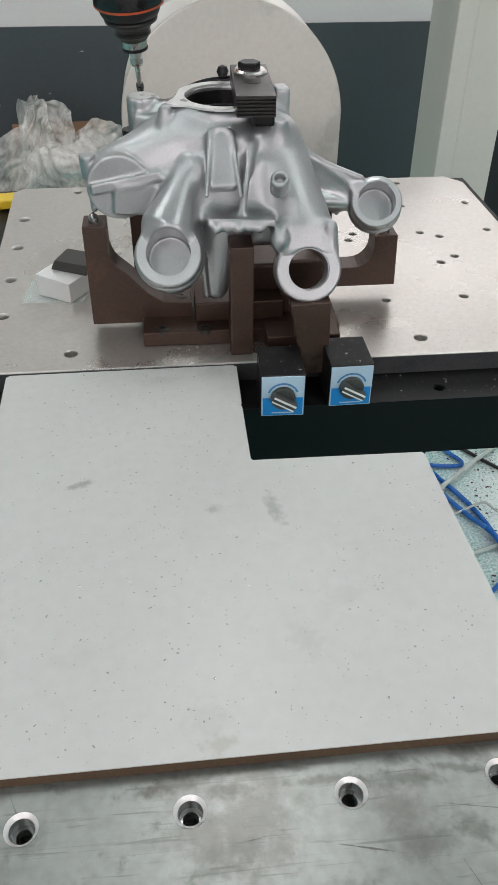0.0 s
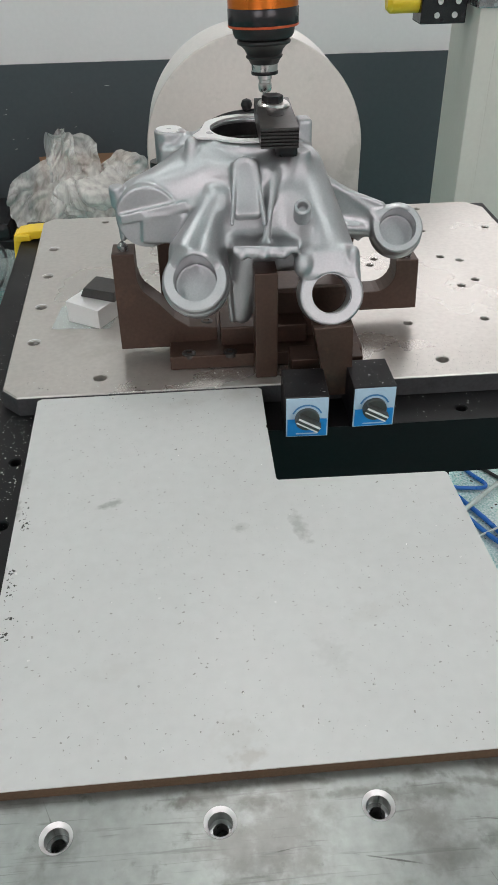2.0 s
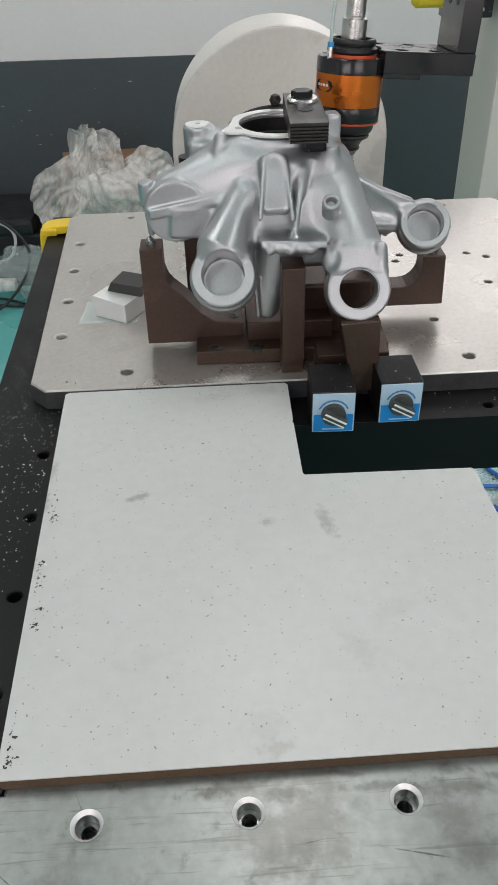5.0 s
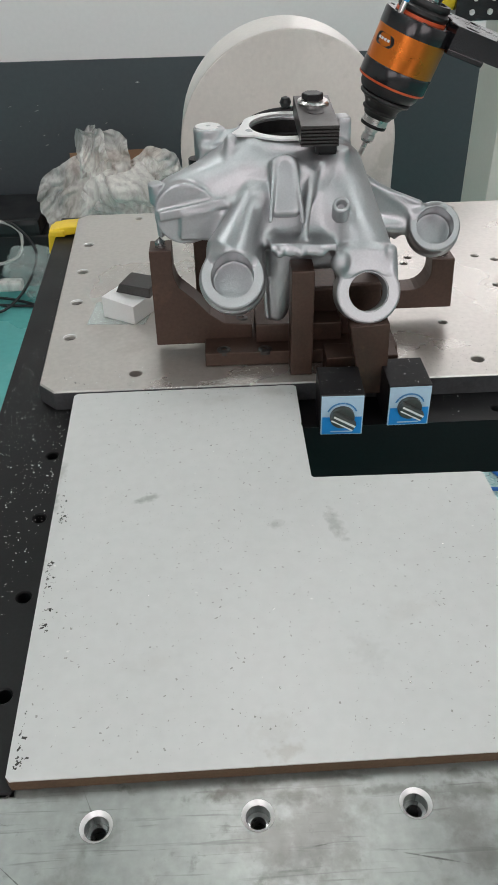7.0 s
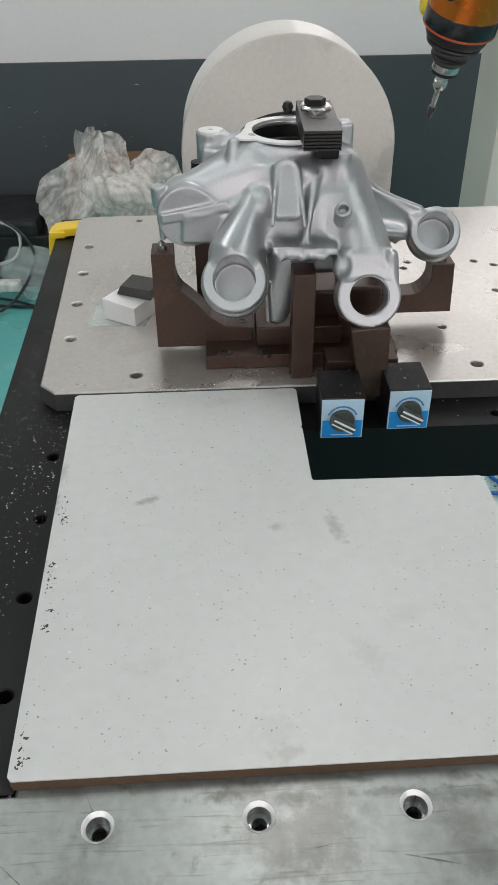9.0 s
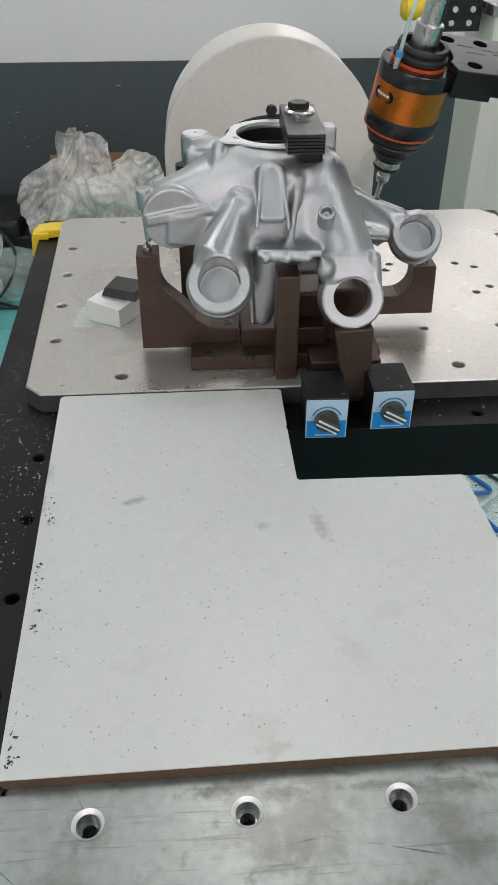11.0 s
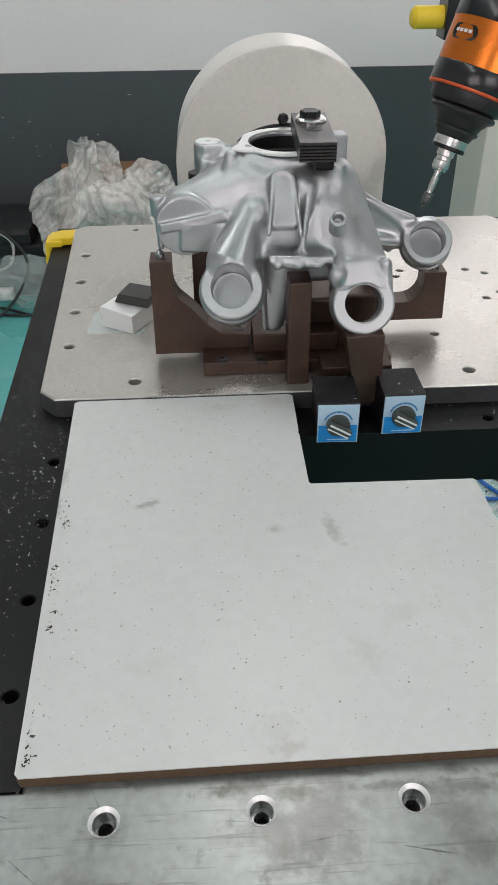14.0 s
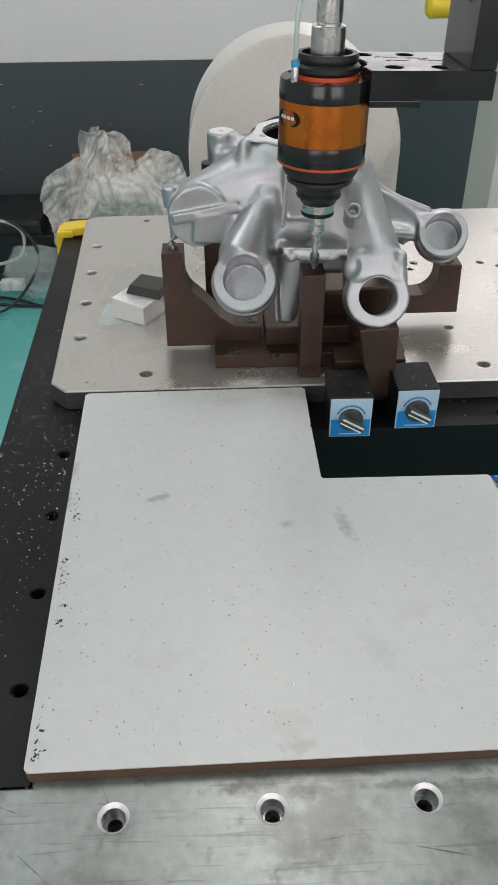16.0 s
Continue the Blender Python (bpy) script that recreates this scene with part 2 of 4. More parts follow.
# Pale floor patches: dust, with the wet floor's bright reflection painted into the colour.
stained(M["floor"], [(0.85, 0.55, 0.42, 0.6, 0.2, 0.95, (0.8, 0.88, 0.87)), (0.6, 0.15, 0.2, 0.3, 0.4, 0.8, (0.75, 0.85, 0.84)), (0.7, 1.0, 0.3, 0.2, 0.1, 0.8, (0.75, 0.85, 0.84))], FLOOR)
srng = random.Random(21)
marks = [(srng.uniform(-0.32, 0.2), srng.uniform(-0.66, -0.5), srng.uniform(0.006, 0.026), srng.uniform(0.0003, 0.0007), srng.uniform(-1.2, 1.2), srng.uniform(0.4, 0.8), (0.07, 0.07, 0.065)) for _ in range(26)]
marks += [(srng.uniform(-0.1, 0.2), srng.uniform(-0.51, -0.495), srng.uniform(0.01, 0.04), srng.uniform(0.003, 0.008), srng.uniform(-0.2, 0.2), 0.5, (0.085, 0.08, 0.07)) for _ in range(9)]
marks += [(srng.uniform(-0.3, 0.2), srng.uniform(-0.62, -0.52), srng.uniform(0.01, 0.03), srng.uniform(0.006, 0.014), srng.uniform(-1, 1), 0.35, (0.1, 0.1, 0.09)) for _ in range(8)]
marks += [(-0.262, -0.562, 0.035, 0.0005, -0.75, 0.9, (0.75, 0.75, 0.74)), (-0.225, -0.6, 0.02, 0.0004, -0.75, 0.8, (0.75, 0.75, 0.74))]
stained(M["frontplate"], marks)


# ---- mesh helpers ----
def finish(bm, smooth=False):
    bmesh.ops.recalc_face_normals(bm, faces=bm.faces[:])
    if smooth:
        for f in bm.faces:
            f.smooth = True
    return bm


def part(name, bm, material, parent=None, label=""):
    """Link a bmesh as one mesh object, under a thing or a part."""
    me = bpy.data.meshes.new(name)
    bm.to_mesh(me)
    bm.free()
    me.materials.append(M[material])
    ob = new(name, me)
    if parent is not None:
        ob.parent = parent
    if label:
        tagged(ob, label)
    return ob


def thing(name, label, category, at=None, group="", kind=""):
    e = new(name)
    e.empty_display_size = 0.02
    if at is not None:
        e.matrix_world = at
    return tagged(e, label, category, group, kind)


def box(x0, x1, y0, y1, z0, z1, bevel=0.0, seg=2, m=None):
    bm = bmesh.new()
    bmesh.ops.create_cube(bm, size=1)
    for v in bm.verts:
        v.co = Vector(((x0 + x1) / 2 + v.co.x * (x1 - x0), (y0 + y1) / 2 + v.co.y * (y1 - y0), (z0 + z1) / 2 + v.co.z * (z1 - z0)))
    if bevel:
        bmesh.ops.bevel(bm, geom=bm.edges[:], offset=bevel, segments=seg, affect="EDGES", profile=0.6)
    if m is not None:
        bm.transform(m)
    return finish(bm)


def prism(points, y0, y1, bevel=0.0, axis="y"):
    """A plate: an outline extruded from y0 to y1 (outline in x and z), or along z or x."""
    bm = bmesh.new()
    def at(a, b, c):
        return {"y": (a, c, b), "z": (a, b, c), "x": (c, a, b)}[axis]
    lo = [bm.verts.new(at(a, b, y0)) for a, b in points]
    hi = [bm.verts.new(at(a, b, y1)) for a, b in points]
    bm.faces.new(lo); bm.faces.new(hi)
    n = len(points)
    for i in range(n):
        bm.faces.new((lo[i], lo[(i + 1) % n], hi[(i + 1) % n], hi[i]))
    finish(bm)
    if bevel:
        sharp = [e for e in bm.edges if e.calc_face_angle(0) > 0.5]
        bmesh.ops.bevel(bm, geom=sharp, offset=bevel, segments=2, affect="EDGES", profile=0.6)
    return finish(bm)


def lathe(profile, seg=48, m=None, smooth=True):
    """A turned body: radius and height pairs round the z axis."""
    bm = bmesh.new()
    rings = []
    for r, z in profile:
        if r <= 1e-6:
            rings.append([bm.verts.new((0, 0, z))])
        else:
            rings.append([bm.verts.new((r * math.cos(2 * math.pi * i / seg), r * math.sin(2 * math.pi * i / seg), z)) for i in range(seg)])
    for a, b in zip(rings, rings[1:]):
        for i in range(seg):
            j = (i + 1) % seg
            q = [a[i % len(a)], a[j % len(a)], b[j % len(b)], b[i % len(b)]]
            q = list(dict.fromkeys(q))
            if len(q) > 2:
                bm.faces.new(q)
    finish(bm)
    if smooth:
        for f in bm.faces:
            f.smooth = True
        sharp = [e for e in bm.edges if e.calc_face_angle(0) > 0.6]
        for e in sharp:
            e.smooth = False
    if m is not None:
        bm.transform(m)
    return bm


def towards(p, d):
    """A pose at p whose z axis points along d."""
    return Matrix.Translation(p) @ Vector(d).to_track_quat("Z", "Y").to_matrix().to_4x4()


def drilled(outline, z0, z1, holes, chamfer=0.0012, seg=24):
    """A plate with its outline in x and y and round holes of (x, y, radius, depth), with chamfered rims."""
    bm = bmesh.new()
    def loop(pts, z):
        return [bm.verts.new((x, y, z)) for x, y in pts]
    def ring(vs):
        return [bm.edges.new((vs[i], vs[(i + 1) % len(vs)])) for i in range(len(vs))]
    c = chamfer
    cx = sum(p[0] for p in outline) / len(outline); cy = sum(p[1] for p in outline) / len(outline)
    top = loop([(x - math.copysign(c, x - cx), y - math.copysign(c, y - cy)) for x, y in outline], z1)
    edges = ring(top)
    rims = []
    for x, y, r, d in holes:
        vs = loop([(x + (r + c) * math.cos(2 * math.pi * i / seg), y + (r + c) * math.sin(2 * math.pi * i / seg)) for i in range(seg)], z1)
        edges += ring(vs)
        rims.append((vs, x, y, r, d))
    bmesh.ops.triangle_fill(bm, edges=edges, use_beauty=True, normal=(0, 0, 1))
    def skirt(a, b):
        n = len(a)
        for i in range(n):
            bm.faces.new((a[i], a[(i + 1) % n], b[(i + 1) % n], b[i]))
    mid = loop(outline, z1 - c); low = loop(outline, z0)
    skirt(top, mid); skirt(mid, low); bm.faces.new(low)
    for vs, x, y, r, d in rims:
        pts = [(x + r * math.cos(2 * math.pi * i / seg), y + r * math.sin(2 * math.pi * i / seg)) for i in range(seg)]
        a, b2 = loop(pts, z1 - c), loop(pts, z1 - d)
        skirt(vs, a); skirt(a, b2); bm.faces.new(b2)
    bmesh.ops.recalc_face_normals(bm, faces=bm.faces[:])
    return bm


def tube(points, r, seg=10):
    """A round hose through the points, smoothed."""
    pts = [Vector(p) for p in points]
    path = []
    for i in range(len(pts) - 1):
        p0, p1, p2, p3 = pts[max(i - 1, 0)], pts[i], pts[i + 1], pts[min(i + 2, len(pts) - 1)]
        for k in range(8):
            t = k / 8
            path.append(0.5 * ((2 * p1) + (p2 - p0) * t + (2 * p0 - 5 * p1 + 4 * p2 - p3) * t * t + (3 * p1 - p0 - 3 * p2 + p3) * t ** 3))
    path.append(pts[-1])
    bm = bmesh.new()
    last = None
    ref = Vector((0.3, 0.2, 0.93)).normalized()
    for i, p in enumerate(path):
        d = (path[min(i + 1, len(path) - 1)] - path[max(i - 1, 0)]).normalized()
        u = d.cross(ref).normalized(); v = d.cross(u)
        ring = [bm.verts.new(p + r * (u * math.cos(2 * math.pi * k / seg) + v * math.sin(2 * math.pi * k / seg))) for k in range(seg)]
        if last:
            for k in range(seg):
                bm.faces.new((last[k], last[(k + 1) % seg], ring[(k + 1) % seg], ring[k]))
        else:
            bm.faces.new(ring)
        last = ring
    bm.faces.new(last)
    return finish(bm, True)


def joined(*bms):
    """Several bmeshes as one."""
    out = bms[0]
    for b in bms[1:]:
        me = bpy.data.meshes.new("tmp")
        b.to_mesh(me); b.free()
        out.from_mesh(me)
        bpy.data.meshes.remove(me)
    return out


def hexhead(r, z0, z1, m=None):
    return lathe([(0, z0), (r, z0), (r, z1 - 0.0008), (r - 0.001, z1), (0, z1)], 6, m, False)


# ---- setting ----
def structure(name, bm, material, label, category):
    return tagged(part(name, bm, material), label, category, kind="structure")


structure("floor", box(-4, 4, -4, 2.6, FLOOR - 0.1, FLOOR), "floor", "glossy teal painted workshop floor, scuffed and wet", "floor")
structure("ceiling", box(-4, 4, -4, 2.6, CEIL, CEIL + 0.1), "ceil", "plain pale workshop ceiling", "ceiling")
LINE = -0.075
structure("wall_north", joined(box(-4, 0.3, 2.6, 2.75, FLOOR, CEIL), box(2.2, 4, 2.6, 2.75, FLOOR, CEIL), box(0.3, 2.2, 2.6, 2.75, FLOOR, 0.55), box(0.3, 2.2, 2.6, 2.75, 1.85, CEIL)), "wallwhite", "white painted workshop wall above a grey dado", "wall")
# Pane for the added window above the view; no such window is seen.
structure("window_3", box(0.3, 2.2, 2.66, 2.68, 0.55, 1.85), "winglass", "large pale window pane", "window")
structure("dado_north", box(-4, 4, 2.588, 2.598, FLOOR, LINE), "wallgrey", "dark grey painted lower band of the wall", "wall band")
structure("wall_west", box(-4.15, -4, -4, 2.75, FLOOR, CEIL), "wallwhite", "plain white side wall", "wall")
structure("wall_east", box(4, 4.15, -4, 2.75, FLOOR, CEIL), "wallwhite", "plain white side wall", "wall")
structure("wall_south", joined(box(-4.15, -2.8, -4.15, -4, FLOOR, CEIL), box(-0.6, 0.6, -4.15, -4, FLOOR, CEIL), box(2.8, 4.15, -4.15, -4, FLOOR, CEIL), *[box(x - 1.1, x + 1.1, -4.15, -4, z0, z1) for x in (-1.7, 1.7) for z0, z1 in ((FLOOR, 0.5), (2.1, CEIL))]), "wallwhite", "white rear wall with two window openings", "wall")
for i, x in enumerate((-1.7, 1.7)):
    structure("window_%d" % (i + 1), box(x - 1.1, x + 1.1, -4.1, -4.08, 0.5, 2.1), "winglass", "large pale window pane", "window")
for x, y, sx, sy, p in LAMPS:
    lum = thing("ceiling_luminaire", "long white ceiling light with a glowing diffuser", "ceiling light", pose(x, y, CEIL), "ceiling lights")
    part("frame", box(-sx / 2 - 0.03, sx / 2 + 0.03, -sy / 2 - 0.03, sy / 2 + 0.03, -0.03, -0.004, 0.006), "beige", lum)
    part("diffuser", box(-sx / 2, sx / 2, -sy / 2, sy / 2, -0.038, -0.0305), "glow", lum)

# ---- bench ----
bench = thing("welding_table", "black oxidised steel table with drilled holes and bright chips", "table", pose(0, 0, 0))
part("top", drilled([(-0.345, -0.4935), (-0.2455, -0.4935), (-0.2455, -0.449), (-0.005, -0.449), (-0.005, -0.072), (0.478, -0.072), (0.478, 0.63), (-0.378, 0.63), (-0.353, -0.07)], -0.078, 0.0,
     [(0.231, -0.05, 0.0065, 0.03), (0.335, -0.05, 0.0065, 0.03), (0.44, -0.05, 0.0065, 0.03), (-0.278, -0.105, 0.0065, 0.03), (-0.2745, -0.207, 0.0065, 0.03), (-0.2705, -0.311, 0.0065, 0.03), (-0.267, -0.413, 0.0065, 0.03)]), "oxide", bench)
for x, y in ((-0.32, 0.58), (0.43, 0.58), (-0.3, -0.1), (0.2, 0.05)):
    part("leg", box(x - 0.04, x + 0.04, y - 0.04, y + 0.04, FLOOR, -0.078, 0.004), "oxide", bench)
part("knob", lathe([(0, -0.115), (0.009, -0.115), (0.012, -0.11), (0.012, -0.094), (0.006, -0.09), (0.006, -0.078), (0, -0.078)], 20, Matrix.Translation((0.20, -0.045, 0))), "blackpart", bench)

fp = thing("front_table", "worn bare steel table top with counterbored holes", "table", pose(0, 0, 0))
fh = [(-0.291, -0.523, 0.0085, 0.04), (-0.183, -0.52, 0.0085, 0.04), (-0.0745, -0.5185, 0.0085, 0.04), (0.033, -0.516, 0.0085, 0.04), (0.138, -0.5125, 0.0085, 0.04), (0.244, -0.51, 0.0085, 0.04)]
part("top", drilled([(-0.7, -1.1), (0.6, -1.1), (0.6, -0.45), (-0.2435, -0.45), (-0.2435, -0.4945), (-0.7, -0.4955)], -0.05, 0.0, fh, 0.0024, 32), "frontplate", fp)
for x, y in ((-0.6, -1.0), (0.5, -1.0), (-0.6, -0.6), (0.5, -0.6)):
    part("leg", box(x - 0.03, x + 0.03, y - 0.03, y + 0.03, FLOOR, -0.05, 0.004), "oxide", fp)
for x, y, r, d in fh:
    part("chamfer_ring", lathe([(0.0084, -0.0026), (0.0088, -0.0019), (0.0112, 0.0004)], 32, Matrix.Translation((x, y, 0))), "bright", fp, "bright chamfered rim")
    part("bore_ring", lathe([(0.0087, -0.012), (0.0055, -0.012), (0.0055, -0.03), (0.0083, -0.03)], 24, Matrix.Translation((x, y, 0))), "bore", fp)

# ---- white work board ----
board = thing("work_board", "white laminated board with brown core, stained and specked", "board", pose(0, 0, 0))
OUT = [(-0.262, 0.0), (-0.005, 0.0), (-0.001, -0.004), (-0.0015, -0.0775), (-0.0025, -0.079), (-0.0025, -0.0835), (-0.0015, -0.085), (-0.001, -0.174), (0.001, -0.177), (0.172, -0.1795), (0.1745, -0.182), (0.186, -0.488), (-0.2445, -0.4915), (-0.2475, -0.488), (-0.2665, -0.004)]


def lifted(x, y, z):
    """The board rises gently towards the fixture plate, against which it butts."""
    dz = 0.0214 * (y + 0.4915)
    return x + dz * (-0.06 - x) / 0.498, y - dz * (y + 0.78) / 0.498, z + dz


def tilt(bm):
    for v in bm.verts:
        x, y, z = lifted(*v.co)
        v.co = Vector((x, y, z if v.co.z > 0.005 else v.co.z))
    return bm


part("core", tilt(prism(OUT, 0.0008, 0.0108, 0, "z")), "mdf", board, "brown fibreboard core")
part("laminate_sheet", tilt(prism(OUT, 0.0108, 0.012, 0, "z")), "laminate", board)

# ---- fixture plate ----
plate = thing("fixture_plate", "ground steel base plate with chamfered corners and threaded holes", "steel plate", pose(0, 0, 0))
ph = [(-0.193, 0.021), (-0.286, 0.118), (-0.291, 0.221), (-0.2955, 0.326), (-0.2995, 0.432), (-0.225, 0.545), (0.225, 0.021), (0.206, 0.119), (0.311, 0.121), (0.417, 0.121), (0.311, 0.225), (0.337, 0.243), (0.309, 0.33), (0.335, 0.314), (0.205, 0.333), (0.194, 0.311), (0.416, 0.333), (0.416, 0.226), (0.308, 0.439), (0.417, 0.444), (0.326, 0.543), (0.225, 0.439), (0.33, 0.021)]
part("plate", drilled([(-0.2865, -0.0145), (0.44, -0.0165), (0.4445, -0.012), (0.4445, 0.54), (0.42, 0.57), (-0.318, 0.57), (-0.333, 0.555), (-0.3065, 0.006)], 0.0005, 0.025,
     [(x, y, 0.0075 if abs(y - 0.021) < 0.01 or x < -0.28 else 0.0055, 0.02) for x, y in ph], 0.0012), "plate", plate)
part("edge_band", prism([(-0.3085, 0.0062), (-0.2872, -0.0152), (0.441, -0.0172), (0.441, -0.0165), (-0.2865, -0.0146), (-0.3068, 0.0062)], 0.0005, 0.0232, 0, "z"), "edge", plate, "dark scaled front edge")
for x, y in [h for h in ph if h[0] < -0.28]:
    sock = thing("socket_screw", "steel socket head screw sunk in the plate", "screw", pose(x, y, 0.021), "plate screws")
    part("chamfer_ring", lathe([(0.0073, 0.002), (0.0076, 0.0028), (0.0089, 0.0043)], 24), "bright", sock)
    part("head", lathe([(0.0062, -0.01), (0.0062, -0.002), (0.0055, -0.0014), (0.0032, -0.0014), (0.0032, -0.006), (0, -0.006)], 18), "bore", sock)

# ---- magnetic bases ----
def magnet_base(at):
    mb = thing("magnetic_base", "black switchable magnet block with blue and white dial label", "magnetic base", at, "magnetic bases")
    part("body", box(0, 0.048, 0, 0.06, 0, 0.0525, 0.0012), "magnet", mb)
    part("label_plate", box(0.0008, 0.0472, -0.0012, 0.0005, 0.001, 0.0512, 0.0005), "pale", mb, "pale blue printed label")
    part("label_field", box(0.0022, 0.0458, -0.0018, -0.00125, 0.0022, 0.0245), "blue", mb, "blue lower half of label")
    for i in range(7):
        a = radians(150 - i * 20)
        part("print_bar", box(-0.0028, 0.0028, -0.0004, 0.0, -0.0009, 0.0009, 0, 2, Matrix.Translation((0.024 + 0.0165 * math.cos(a), -0.0014, 0.026 + 0.0165 * math.sin(a))) @ pose(0, 0, 0, 0, -math.degrees(a) + 90, 0)), "ink", mb)
    part("print_bar", box(0.012, 0.036, -0.0022, -0.0018, 0.0048, 0.0062), "pale", mb)
    dial = part("dial", lathe([(0, 0), (0.0135, 0), (0.0135, 0.004), (0.0128, 0.005), (0, 0.005)], 32, Matrix.Translation((0.024, -0.0015, 0.0255)) @ pose(0, 0, 0, 90)), "dial", mb, "grey round rotary dial")
    part("grip", box(-0.0145, 0.0145, -0.014, -0.004, -0.0045, 0.0045, 0.0015, 2, Matrix.Translation((0.024, -0.0015, 0.0255)) @ pose(0, 0, 0, 0, 30, 0)), "dial", dial)
    part("grip_edge", box(-0.0135, 0.0135, -0.0146, -0.0138, 0.0012, 0.0034, 0, 2, Matrix.Translation((0.024, -0.0015, 0.0255)) @ pose(0, 0, 0, 0, 30, 0)), "dialbar", dial)
    part("grip_edge", box(-0.0135, 0.0135, -0.0146, -0.0138, -0.0038, -0.0022, 0, 2, Matrix.Translation((0.024, -0.0015, 0.0255)) @ pose(0, 0, 0, 0, 30, 0)), "dialbar", dial)
    part("oil_hole", lathe([(0, 0.0527), (0.0022, 0.0527), (0.0022, 0.0524)], 12, Matrix.Translation((0.027, 0.03, 0))), "blackpart", mb)
    return mb


mb1 = magnet_base(pose(0.0182, -0.0885, 0.0005, 0, 0, -1.8))
copy_thing(mb1, pose(0.0955, -0.0765, 0.0005, 0, 0, 0.5))

# ---- browned fixture ----
fixture = thing("machining_fixture", "brown oxidised steel fixture with posts and brackets", "fixture", pose(0, 0, 0))


def arc(cx, cz, r, a0, a1, n=8):
    return [(cx + r * math.cos(radians(a0 + (a1 - a0) * i / n)), cz + r * math.sin(radians(a0 + (a1 - a0) * i / n))) for i in range(n + 1)]


part("base_block", box(-0.108, 0.126, 0.028, 0.21, 0.0255, 0.0435, 0.0015), "brown", fixture)
part("base_front", box(0.035, 0.12, -0.004, 0.03, 0.0255, 0.05, 0.0015), "brown", fixture)
part("left_bracket", prism([(-0.168, 0.037), (-0.049, 0.037), (-0.049, 0.061), (-0.083, 0.064)] + [(-0.1, 0.076), (-0.118, 0.097)] + arc(-0.1, 0.135, 0.041, 215, 180, 5) + [(-0.141, 0.16), (-0.167, 0.16)], 0.066, 0.1, 0.0012), "brown", fixture)
part("left_rear_post", box(-0.118, -0.096, 0.15, 0.18, 0.0435, 0.185, 0.001), "brown", fixture)
part("centre_post", box(-0.0065, 0.019, 0.0, 0.034, 0.0255, 0.158, 0.0015), "brown", fixture)
part("front_post", prism([(0.056, 0.104), (0.1, 0.106), (0.1025, 0.016), (0.075, 0.016), (0.064, 0.06)], -0.032, 0.004, 0.001), "brown", fixture)
part("right_bracket", prism([(0.11, 0.0436), (0.216, 0.0436), (0.213, 0.111), (0.184, 0.111)] + arc(0.16, 0.094, 0.0245, 0, -90, 6) + [(0.11, 0.069)], 0.126, 0.16, 0.0012), "brown", fixture)
part("right_rear_post", box(0.106, 0.128, 0.13, 0.155, 0.0435, 0.165, 0.001), "brown", fixture)
part("cross_block", box(-0.045, 0.06, 0.05, 0.11, 0.0435, 0.068, 0.002), "brown", fixture)
part("rear_saddle", box(0.058, 0.108, 0.062, 0.12, 0.0436, 0.112, 0.003), "brown", fixture)
part("saddle", box(0.02, 0.07, 0.08, 0.16, 0.0435, 0.1, 0.004), "brown", fixture)
part("rest_pin", lathe([(0, 0.158), (0.006, 0.158), (0.006, 0.166), (0.0045, 0.168), (0, 0.172)], 20, Matrix.Translation((-0.154, 0.08, 0))), "bore", fixture, "steel rest pin")
part("rest_pin", lathe([(0, 0.109), (0.007, 0.109), (0.007, 0.116), (0.005, 0.118), (0, 0.121)], 20, Matrix.Translation((0.199, 0.14, 0))), "bore", fixture, "steel rest pin")
for x, y, z in ((-0.062, 0.083, 0.0612), (-0.035, 0.034, 0.0438), (-0.085, 0.036, 0.0438), (0.1, 0.012, 0.0503)):
    part("cap_screw", lathe([(0.0085, z - 0.004), (0.0085, z + 0.0005), (0.007, z + 0.0015), (0.0038, z + 0.0015), (0.0038, z - 0.002), (0, z - 0.002)], 20, Matrix.Translation((x, y, 0))), "bar", fixture, "socket cap screw")

# ---- cast knuckle, shaped as a smooth blend of simple forms ----
def smooth_min(a, b, k):
    h = np.clip(0.5 + 0.5 * (b - a) / k, 0, 1)
    return b * (1 - h) + a * h - k * h * (1 - h)


def d_cone(P, a, b, ra, rb):
    a, b = np.array(a, np.float32), np.array(b, np.float32)
    ab = b - a
    t = np.clip(((P - a) @ ab) / (ab @ ab), 0, 1)
    return np.linalg.norm(P - a - t[..., None] * ab, axis=-1) - (ra + (rb - ra) * t)


def d_cyl(P, a, b, r, rnd=0.002):
    a, b = np.array(a, np.float32), np.array(b, np.float32)
    ab = b - a
    L = np.linalg.norm(ab)
    u = ab / L
    s = (P - a) @ u
    rad = np.linalg.norm(P - a - s[..., None] * u, axis=-1) - r + rnd
    ax = np.abs(s - L / 2) - L / 2 + rnd
    return np.minimum(np.maximum(rad, ax), 0) + np.sqrt(np.maximum(rad, 0) ** 2 + np.maximum(ax, 0) ** 2) - rnd


def d_box(P, c, half, turn=(0, 0, 0), rnd=0.003):
    R = np.array(Euler([radians(v) for v in turn]).to_matrix(), np.float32)
    q = np.abs((P - np.array(c, np.float32)) @ R) - np.array(half, np.float32) + rnd
    return np.linalg.norm(np.maximum(q, 0), axis=-1) + np.minimum(q.max(axis=-1), 0) - rnd


def d_ball(P, c, radii):
    q = (P - np.array(c, np.float32)) / np.array(radii, np.float32)
    n = np.linalg.norm(q, axis=-1)
    return (n - 1) * min(radii)


